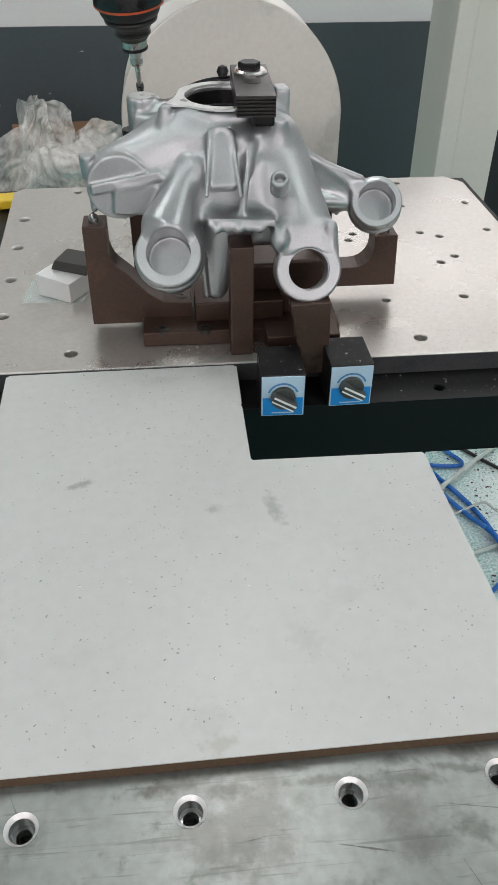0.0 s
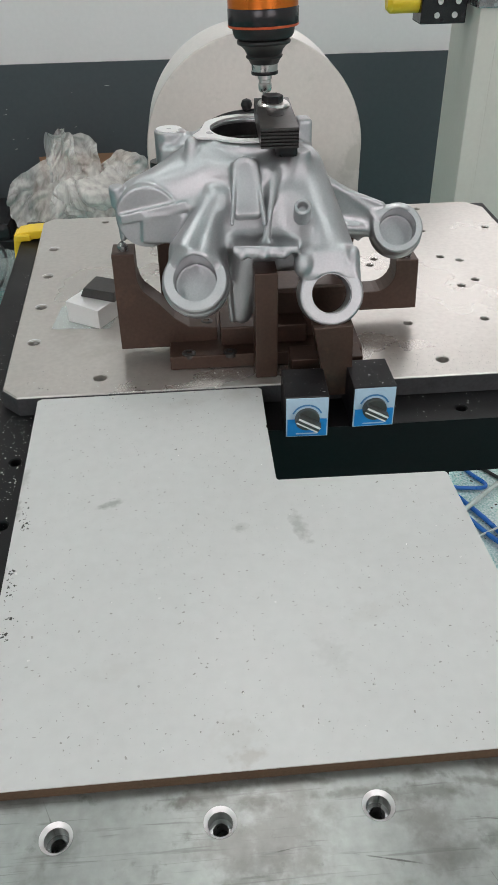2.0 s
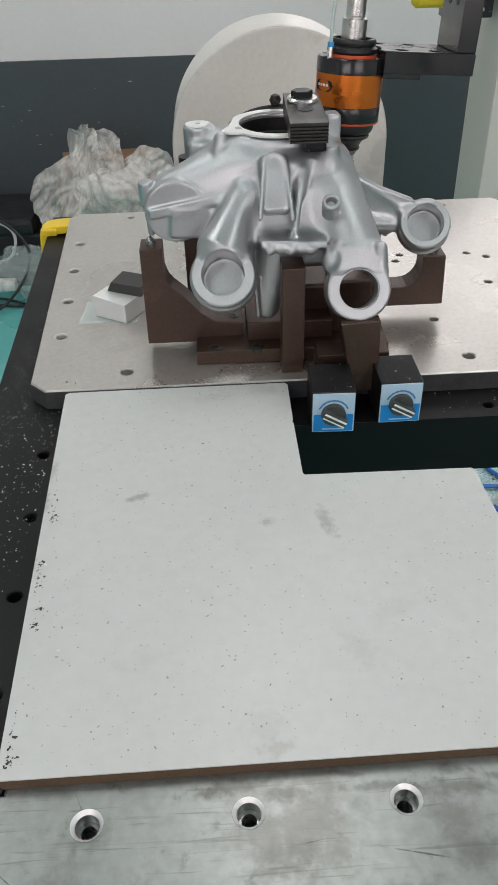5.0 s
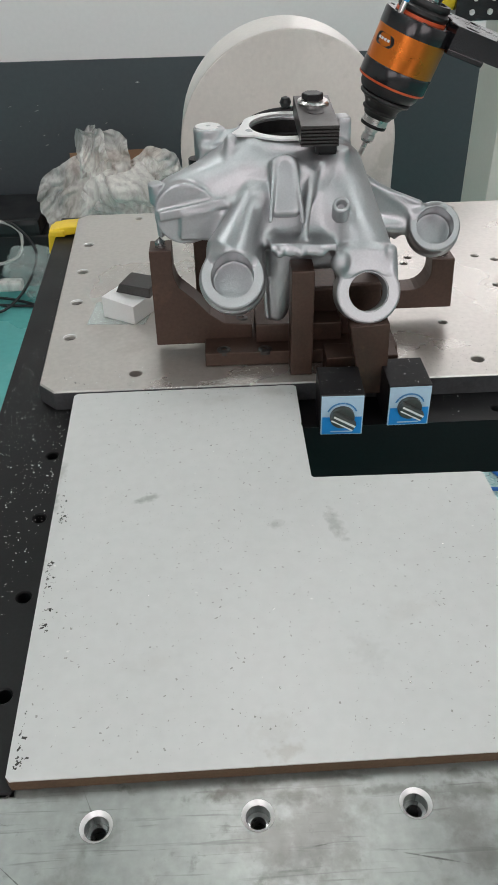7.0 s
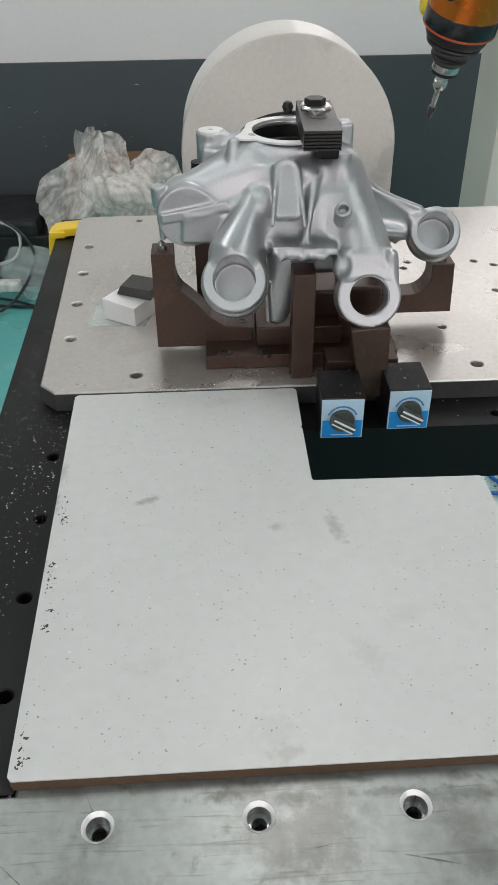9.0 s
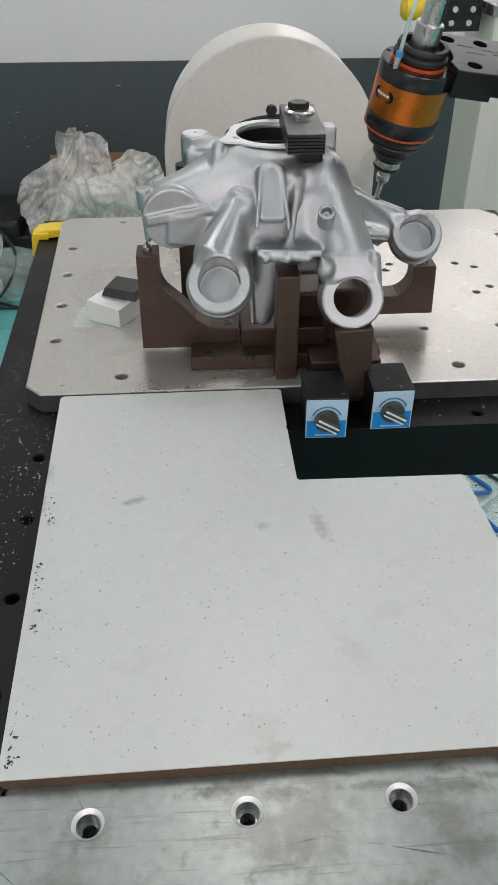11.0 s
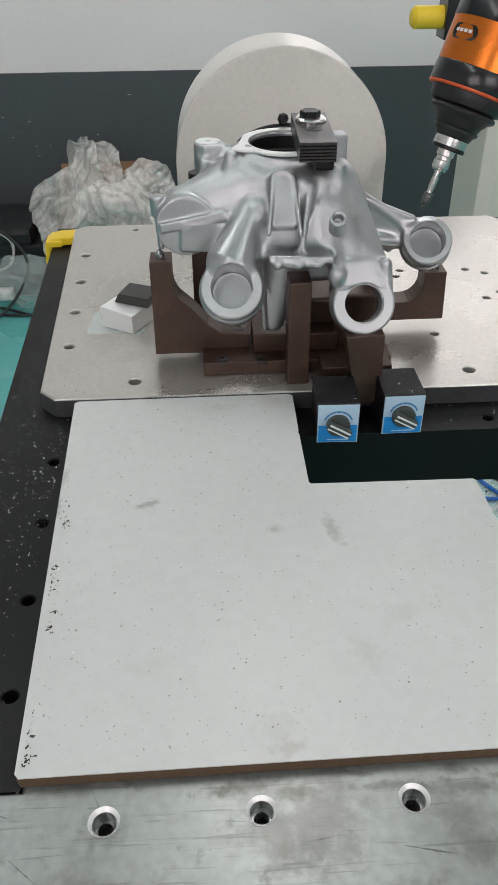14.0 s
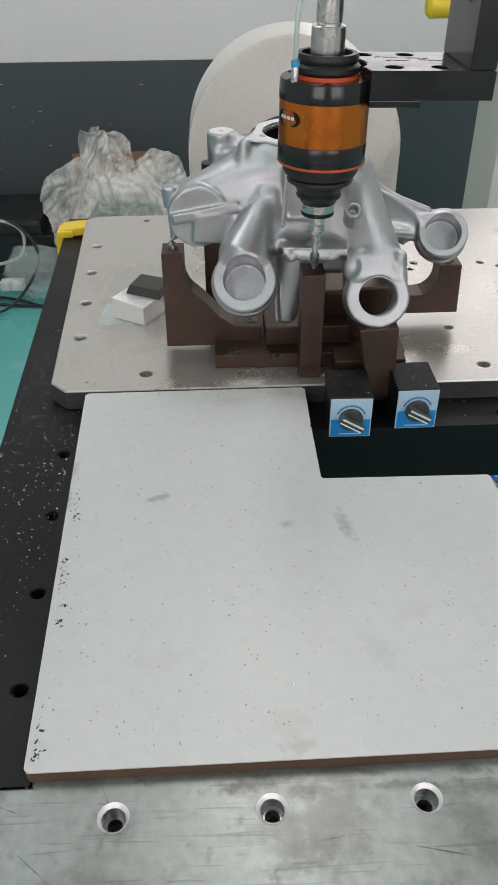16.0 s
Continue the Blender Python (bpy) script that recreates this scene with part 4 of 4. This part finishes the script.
bag = thing("plastic_film_heap", "heap of crumpled translucent plastic film over the box", "plastic film", pose(0, 0, 0))
for a in ((-0.52, 2.2, -0.41, 0.12, 0.17, 0.2, 1), (-0.6, 2.17, -0.5, 0.16, 0.13, 0.3, 2), (-0.44, 2.15, -0.52, 0.2, 0.13, 0.2, 3), (-0.3, 2.17, -0.46, 0.1, 0.15, 0.1, 4), (-0.42, 2.13, -0.6, 0.24, 0.12, 0.3, 5), (-0.38, 2.19, -0.47, 0.13, 0.11, 0.2, 6), (-0.55, 2.21, -0.36, 0.07, 0.12, 0.1, 7), (-0.27, 2.16, -0.55, 0.13, 0.12, 0.2, 8)):
    part("fold", film_sheet(*a), "film", bag)
gear = thing("equipment_crate", "low black equipment case in shadow by the wall", "equipment case", pose(-1.06, 2.3, FLOOR))
part("case", box(-0.33, 0.3, -0.1, 0.26, 0, 0.22, 0.01), "darkbox", gear)
part("cushion", box(-0.3, 0.27, -0.13, 0.2, 0.22, 0.29, 0.02), "darkbox", gear)
clr = thing("clear_bag", "clear crumpled plastic bag on the floor", "plastic bag", pose(0, 0, 0))
part("film", crumpled(-0.8, 2.12, FLOOR + 0.09, 0.15, 0.08, 0.1, 9, 5), "clear", clr)
part("white_scrap", box(-0.95, -0.86, 2.0, 2.05, FLOOR + 0.07, FLOOR + 0.11, 0.01), "film", clr)
for k, p in enumerate(([(-1.5, 2.08, FLOOR + 0.01), (-1.1, 2.04, FLOOR + 0.012), (-0.85, 2.0, FLOOR + 0.01), (-0.5, 2.0, FLOOR + 0.01)], [(-1.4, 2.0, FLOOR + 0.01), (-1.0, 2.08, FLOOR + 0.012), (-0.7, 1.95, FLOOR + 0.01), (-0.4, 1.98, FLOOR + 0.01)],
                       [(-1.02, 2.16, FLOOR + 0.3), (-0.88, 2.13, FLOOR + 0.29), (-0.8, 2.07, FLOOR + 0.17), (-0.93, 1.95, FLOOR + 0.02), (-1.2, 1.93, FLOOR + 0.01)])):
    c = thing("floor_cable", "thin black cable trailing over the floor", "cable", pose(0, 0, 0), "floor cables")
    part("cable", tube(p, 0.0055), "cable", c)
c = thing("white_cable", "pale cable looped on the black case", "cable", pose(0, 0, 0))
part("cable", tube([(-1.12, 2.15, FLOOR + 0.3), (-0.95, 2.14, FLOOR + 0.305), (-0.86, 2.13, FLOOR + 0.26), (-0.88, 2.11, FLOOR + 0.17), (-1.0, 2.11, FLOOR + 0.13)], 0.006), "film", c)

# ---- hoses on the floor ----
F = FLOOR
HOSES = [("hoseblue", 0.0105, [(0.56, 0.81, F + 0.012), (0.592, 0.733, F + 0.012), (0.63, 0.653, F + 0.012), (0.656, 0.577, F + 0.012), (0.673, 0.492, F + 0.012), (0.695, 0.375, F + 0.012)]),
         ("hoseblue", 0.0105, [(0.561, 0.727, F + 0.012), (0.594, 0.648, F + 0.012), (0.628, 0.579, F + 0.012), (0.66, 0.489, F + 0.03), (0.682, 0.394, F + 0.012)]),
         ("hoseblue", 0.009, [(0.4, 0.8, F + 0.01), (0.556, 0.793, F + 0.01), (0.607, 0.781, F + 0.01), (0.664, 0.776, F + 0.01), (0.677, 0.792, F + 0.01), (0.66, 0.823, F + 0.01), (0.64, 0.865, F + 0.01), (0.6, 1.0, F + 0.01)]),
         ("hosegrey", 0.011, [(0.5, 0.6, F + 0.03), (0.563, 0.655, F + 0.03), (0.595, 0.683, F + 0.03), (0.688, 0.762, F + 0.025), (0.773, 0.835, F + 0.012), (0.899, 0.942, F + 0.012)]),
         ("hosegrey", 0.005, [(0.55, 0.57, F + 0.008), (0.596, 0.593, F + 0.008), (0.635, 0.602, F + 0.02), (0.674, 0.606, F + 0.03), (0.709, 0.593, F + 0.008), (0.756, 0.568, F + 0.008)]),
         ("hosegrey", 0.01, [(0.4, 0.39, F + 0.01), (0.539, 0.434, F + 0.01), (0.598, 0.454, F + 0.01), (0.667, 0.477, F + 0.01), (0.745, 0.503, F + 0.01)]),
         ("hoseblue", 0.009, [(0.45, 0.2, F + 0.01), (0.561, 0.296, F + 0.01), (0.596, 0.33, F + 0.01), (0.637, 0.363, F + 0.01), (0.692, 0.402, F + 0.01)]),
         ("cable", 0.008, [(0.6, 1.0, F + 0.008), (0.678, 0.882, F + 0.008), (0.722, 0.817, F + 0.008), (0.769, 0.759, F + 0.008), (0.823, 0.703, F + 0.008)])]
for m_, r_, p_ in HOSES:
    names = {"hoseblue": ("air_hose", "blue plastic air hose on the wet floor"), "hosegrey": ("clear_hose", "clear grey hose lying on the floor"), "cable": ("floor_cable", "thin black cable trailing over the floor")}[m_]
    h_ = thing(names[0], names[1], "hose", pose(0, 0, 0), "floor hoses")
    part("hose", tube(p_, r_ * 0.62), m_, h_)


# ---- chips and dirt ----
def chips(name, label, material, n, place, size, seed):
    """Many small bent flakes scattered over a surface: place(rng) gives x, y, z."""
    r = random.Random(seed)
    verts, faces = [], []
    for _ in range(n):
        x, y, z = place(r)
        size_ = size * (0.45 + 1.7 * r.random() ** 3); L = size_ * r.uniform(0.5, 1.5); w = size_ * r.uniform(0.3, 1.0); a = r.uniform(0, 6.28); hgt = size * r.uniform(0.1, 0.5)
        ca, sa = math.cos(a), math.sin(a)
        b = len(verts)
        for u, v, q in ((-L, -w, 0.0), (L, -w * 0.5, 0.0), (L * 0.8, w, 0.0), (-L * 0.7, w, 0.0), (0, 0, hgt)):
            verts.append((x + u * ca - v * sa, y + u * sa + v * ca, z + 0.0003 + q))
        faces += [(b, b + 1, b + 4), (b + 1, b + 2, b + 4), (b + 2, b + 3, b + 4), (b + 3, b, b + 4)]
    me = bpy.data.meshes.new(name)
    me.from_pydata(verts, [], faces)
    me.materials.append(M[material])
    return tagged(new(name, me), label, "chips", kind="stuff")


def on_board(r):
    while True:
        x, y = r.uniform(-0.26, 0.18), r.uniform(-0.485, -0.003)
        if x < -0.245 - 0.04 * (y + 0.49) + 0.004 or (x > -0.004 and y > -0.18) or x > 0.172:
            continue
        return lifted(x, y, 0.012)


def on_left(r):
    return r.uniform(-0.349, -0.27), r.gauss(-0.05, 0.16) if r.random() < 0.8 else r.uniform(-0.48, 0.5), 0.0


def left_ok(r):
    while True:
        x, y, z = on_left(r)
        if -0.48 < y < 0.5 and (y < -0.01 and x < -0.268 - 0.02 * y or x < -0.312):
            return x, y, z


def on_plate(r):
    x, y = r.gauss(0.23, 0.06), abs(r.gauss(0.0, 0.05)) - 0.01
    return x, y, 0.025


def on_plate_left(r):
    return r.uniform(-0.28, -0.02), abs(r.gauss(0.0, 0.03)) - 0.008, 0.025


chips("chips_on_board", "grey dirt specks and metal chips on the white board", "flakedark", 1700, on_board, 0.00052, 3)
chips("bright_chips_on_board", "bright aluminium chips on the white board", "flake", 120, on_board, 0.0006, 4)
chips("chips_on_table", "bright aluminium chips on the black table", "flake", 900, left_ok, 0.0005, 5)
chips("chips_on_plate", "dull metal chips on the steel plate", "flakedark", 1100, on_plate, 0.00035, 6)
chips("chips_by_fixture", "metal chips on the steel plate by the fixture", "flake", 200, on_plate_left, 0.0006, 7)
chips("chips_on_ledge", "bright chips on the ledge of the black table", "flake", 120, lambda r: (r.uniform(0.15, 0.46), r.uniform(-0.065, -0.02), 0.0), 0.0006, 8)
chips("chips_on_magnets", "bright chips on the magnet blocks", "flake", 70, lambda r: (lambda s, u, v: (0.02 + s * 0.078 + u * 0.044, -0.085 + s * 0.012 + v * 0.054, 0.0531))(r.randint(0, 1), r.random(), r.random()), 0.0005, 9)

EDGE_SPOTS = [(-0.257, -0.198, 0.004, 0.014), (-0.2535, -0.222, 0.004, 0.006), (-0.2545, -0.287, 0.0025, 0.006), (-0.253, -0.31, 0.004, 0.008), (-0.2465, -0.462, 0.0015, 0.012), (-0.2455, -0.478, 0.003, 0.004), (-0.25, -0.35, 0.005, 0.01)]


def by_edge(r):
    x, y, a, b = EDGE_SPOTS[r.randrange(len(EDGE_SPOTS))]
    return lifted(x + 0.003 + abs(r.gauss(0, a)), y + r.gauss(0, b), 0.0121)


chips("edge_dirt_on_board", "dark dirt crumbs along the chipped edge of the board", "dust", 150, by_edge, 0.0008, 14)
chips("floor_debris", "dark crumbs and dirt scattered on the floor", "dust", 420, lambda r: (lambda k: (0.66 + 0.05 * (k % 3) + r.gauss(0, 0.022), 0.36 + 0.085 * k + r.gauss(0, 0.03), FLOOR))(r.randrange(7)), 0.002, 15)
chips("wall_specks", "white paint specks on the grey wall", "film", 45, lambda r: (r.uniform(-1.2, -0.3), 2.584, r.uniform(-0.7, -0.15)), 0.004, 11)

# ---- deburring spindle ----
tool = thing("deburring_spindle", "orange and black robot deburring spindle with carbide burr", "spindle", pose(0, 0, 0.3))
part("burr", lathe([(0, 0), (0.0014, 0.0006), (0.0036, 0.005), (0.0046, 0.01), (0.0046, 0.0138), (0.0042, 0.0145), (0, 0.0145)], 20), "carbide", tool, "dark conical carbide burr")
part("shank", lathe([(0, 0.0145), (0.0026, 0.0145), (0.0026, 0.022), (0.0032, 0.024), (0.0032, 0.05), (0, 0.05)], 20), "chrome", tool, "polished steel shank")
part("collet", lathe([(0, 0.047), (0.0062, 0.047), (0.0078, 0.05), (0.0078, 0.056), (0.0068, 0.057), (0.0068, 0.06), (0.0082, 0.061), (0.0082, 0.066), (0, 0.066)], 24), "chrome", tool, "ridged steel collet nut")
part("nose_ring", lathe([(0, 0.066), (0.0148, 0.066), (0.0152, 0.068), (0.0152, 0.0835), (0, 0.0835)], 36), "chrome", tool, "bright steel nose ring")
part("nose_groove", lathe([(0.0153, 0.066), (0.0157, 0.067), (0.0157, 0.0705), (0.0153, 0.0715)], 36), "blackpart", tool)
bel = [(0, 0.082), (0.0155, 0.082), (0.0165, 0.0835), (0.018, 0.0865), (0.0208, 0.0885), (0.0212, 0.0902), (0.0198, 0.0915), (0.0205, 0.0925), (0.022, 0.0955), (0.0255, 0.099),
       (0.0302, 0.1012), (0.031, 0.103), (0.0302, 0.1045), (0.0278, 0.1056), (0.0325, 0.1068), (0.0345, 0.11), (0.0352, 0.1135), (0.0355, 0.1165), (0, 0.1165)]
part("bellows", lathe(bel, 40), "rubber", tool, "black rubber bellows")
part("lower_ring", lathe([(0.03, 0.1165), (0.0392, 0.1165), (0.0402, 0.118), (0.0402, 0.1205), (0.03, 0.1205)], 48), "orangering", tool, "thin orange ring")
part("lower_band", lathe([(0.03, 0.1205), (0.0396, 0.1205), (0.04, 0.1215), (0.04, 0.141), (0.0395, 0.1425), (0.03, 0.1425)], 48), "anod", tool, "black anodised band")
part("housing", lathe([(0.03, 0.1425), (0.0396, 0.1425), (0.0396, 0.176), (0.03, 0.176)], 64), "orange", tool, "orange anodised housing")
part("upper_band", lathe([(0.03, 0.176), (0.04, 0.176), (0.04, 0.1885), (0.039, 0.19), (0, 0.19)], 48), "anod", tool, "black anodised band")
part("upper_ring", lathe([(0.0, 0.202), (0.029, 0.202), (0.029, 0.2055), (0, 0.2055)], 48), "orangering", tool, "thin orange ring")
part("top_collar", lathe([(0, 0.2055), (0.0275, 0.2055), (0.0292, 0.2075), (0.0292, 0.2105), (0.0262, 0.2125), (0.0275, 0.2145), (0.0275, 0.2165), (0.0262, 0.2185), (0.022, 0.2185), (0.022, 0.213), (0, 0.213)], 48), "rubber", tool, "black ribbed top collar")
part("drive_shaft", lathe([(0, 0.212), (0.0145, 0.212), (0.0145, 0.2385), (0.0135, 0.2395), (0.0105, 0.2395), (0.0105, 0.241), (0.0112, 0.242), (0.0112, 0.2665), (0.0095, 0.2675), (0.0095, 0.2695), (0.0108, 0.271), (0.0108, 0.32), (0, 0.32)], 40), "chrome", tool, "stepped polished steel shaft")
for k in range(6):
    a = radians(25 + 60 * k)
    part("screw", lathe([(0, 0.2015), (0.0026, 0.2015), (0.0026, 0.2026), (0.0012, 0.2026), (0.0012, 0.202), (0, 0.202)], 12, Matrix.Translation((0.0355 * math.cos(a), 0.0355 * math.sin(a), 0))), "blackpart", tool)
plq = prism(arc(0.008, 0, 0.0058, -90, 90, 8) + arc(-0.008, 0, 0.0058, 90, 270, 8), 0.0, 0.0012)
for v in plq.verts:
    a = radians(-148) + v.co.x / 0.0398
    rr = 0.0398 + (0.0012 - v.co.y) * 0.6
    v.co = Vector((rr * math.cos(a), rr * math.sin(a), 0.1635 + v.co.z))
plate_ = part("name_badge", plq, "blackpart", tool, "black oval badge")
for i in range(4):
    a = radians(-148) + (-0.007 + i * 0.0046) / 0.0398
    part("badge_bar", box(-0.0016, 0.0016, -0.0002, 0.0002, -0.0012, 0.0012, 0, 2, Matrix.Translation((0.0408 * math.cos(a), 0.0408 * math.sin(a), 0.1642)) @ pose(0, 0, 0, 0, 0, math.degrees(a) + 90)), "dialbar", plate_)
fit_ = part("air_fitting", lathe([(0, 0.2), (0.0033, 0.2), (0.0033, 0.212), (0.0026, 0.214), (0, 0.214)], 16, Matrix.Translation((-0.029, -0.022, 0))), "chrome", tool, "steel air fitting")
part("release_collar", lathe([(0, 0.212), (0.0038, 0.212), (0.0038, 0.216), (0, 0.216)], 16, Matrix.Translation((-0.029, -0.022, 0))), "tubeblue", fit_, "blue push-in collar")
part("air_tube", tube([(-0.029, -0.022, 0.216), (-0.0285, -0.021, 0.25), (-0.022, -0.012, 0.285), (-0.012, 0.0, 0.33)], 0.0021), "hosegrey", tool, "thin clear air tube")
cradle = [(0.036 * math.cos(radians(a)), 0.008 + 0.036 * math.sin(radians(a))) for a in range(84, -46, -10)]
brk = [(0.034, -0.031), (0.139, -0.031), (0.139, 0.062), (0.004, 0.062)] + cradle
part("bracket_arm", drilled(brk, 0.164, 0.187, [(0.056, -0.014, 0.0078, 0.014), (0.096, -0.014, 0.0078, 0.014), (0.039, 0.046, 0.0078, 0.014), (0.077, 0.046, 0.0078, 0.014)], 0.0008, 20), "anod", tool, "black anodised bracket arm")
part("bracket_lip", box(0.034, 0.078, -0.0305, 0.055, 0.158, 0.1638, 0.0008), "anod", tool, "thin lip under the bracket arm")
part("bracket_riser", box(0.1165, 0.1385, -0.0305, 0.0615, 0.1872, 0.42, 0.0015), "anod", tool, "black anodised riser plate")
for y in (0.0, 0.03):
    part("riser_slot", prism(arc(y, 0.41, 0.0042, 0, 180, 8) + arc(y, 0.238, 0.0042, 180, 360, 8), 0.1159, 0.1163, 0, "x"), "rubber", tool, "dark slot")
mrng = random.Random(8)
for x0, y0 in ((0.058, 0.02), (0.088, 0.018), (0.05, 0.036), (0.078, 0.03)):
    for k in range(3):
        part("engraved_mark", box(-0.003, 0.003, -0.0006, 0.0006, 0.1871, 0.1873, 0, 2, Matrix.Translation((x0 + 0.007 * k, y0 + mrng.uniform(-0.003, 0.003), 0)) @ pose(0, 0, 0, 0, 0, mrng.uniform(-20, 20))), "rubber", tool)


AXIS_OLD = [0, 0.0145, 0.022, 0.047, 0.066, 0.0835, 0.1165, 0.1205, 0.1425, 0.176, 0.19, 0.1935, 0.2065, 0.2265, 0.2545, 0.4]
AXIS_NEW = [0, 0.0165, 0.0205, 0.0375, 0.0565, 0.0685, 0.106, 0.1085, 0.1255, 0.161, 0.1775, 0.1805, 0.1965, 0.216, 0.2425, 0.388]
SHIFTED = ("upper_ring", "top_collar", "drive_shaft", "screw", "air_fitting", "air_tube", "release_collar")
for ob in [o for c in tool.children for o in (c, *c.children)]:
    kind_ = ob.name.split(".")[0]
    if kind_ not in ("bracket_arm", "bracket_lip", "bracket_riser", "riser_slot", "engraved_mark"):
        for v in ob.data.vertices:
            v.co.z = float(np.interp(v.co.z - (0.012 if kind_ in SHIFTED else 0), AXIS_OLD, AXIS_NEW))


def tool_pose(x, y, z, ax, ay):
    """The spindle stands with its burr tip at x, y, z and its axis along (ax, ay, 1)."""
    up = Vector((ax, ay, 1)).normalized()
    side = (Vector((1, 0.0, 0)) - up * up.x).normalized()
    rot = Matrix((side, up.cross(side), up)).transposed().to_4x4()
    return Matrix.Translation((x, y, z)) @ rot


TOOL = [
    (0, -0.0961, 0.2547, 0.2477, -0.052, -0.165),
    (0.5, -0.0599, 0.1941, 0.2566, -0.070, -0.138),
    (1, -0.0066, 0.1829, 0.2617, -0.051, -0.078),
    (1.5, -0.0020, 0.1825, 0.2657, -0.022, -0.008),
    (2, 0.0239, 0.1862, 0.2659, -0.022, 0.040),
    (2.5, 0.0338, 0.1872, 0.2658, 0.009, 0.065),
    (3, 0.0737, 0.2158, 0.2646, 0.019, 0.080),
    (3.2, 0.1248, 0.2165, 0.2509, 0.028, 0.090),
    (3.5, 0.1476, 0.2429, 0.1503, 0.067, 0.063),
    (4, 0.1238, 0.2345, 0.1163, 0.051, 0.063),
    (6.5, 0.0696, 0.1588, 0.2225, 0.273, -0.004),
    (7, 0.0827, 0.1666, 0.2131, 0.379, -0.060),
    (7.5, 0.1459, 0.1621, 0.1784, 0.308, -0.135),
    (8, 0.1704, 0.1567, 0.1690, 0.309, -0.195),
    (8.5, 0.1540, 0.1204, 0.2217, 0.379, -0.111),
    (8.8, 0.1468, 0.0919, 0.3046, 0.271, -0.140),
    (9, 0.1671, 0.1676, 0.2772, 0.129, -0.301),
    (9.3, 0.1591, 0.1619, 0.1848, 0.118, -0.326),
    (9.5, 0.1626, 0.1380, 0.1739, 0.055, -0.454),
    (9.7, 0.1714, 0.1517, 0.1698, 0.028, -0.480),
    (12, 0.0887, 0.0391, 0.2004, 0.259, 0.068),
    (12.6, 0.0906, -0.0438, 0.1949, 0.293, 0.179),
    (13, 0.0880, -0.0812, 0.1999, 0.310, 0.167),
    (13.5, 0.0968, -0.0909, 0.1922, 0.333, 0.173),
    (14, 0.1103, -0.0804, 0.2665, 0.364, 0.165),
    (14.2, 0.0951, -0.1037, 0.3209, 0.313, 0.138),
    (14.5, 0.0426, -0.1210, 0.3198, 0.134, 0.069),
    (14.8, 0.0129, -0.1016, 0.2511, 0.028, 0.008),
    (15, 0.0112, -0.0839, 0.2053, 0.008, -0.046),
    (15.5, 0.0066, -0.0794, 0.1971, 0.024, 0.039),
    (16, -0.0048, -0.0747, 0.1983, 0.017, 0.010),
]


def motions():
    walk(tool, [(t, tool_pose(x, y, z, ax, ay)) for t, x, y, z, ax, ay in TOOL])


motions()
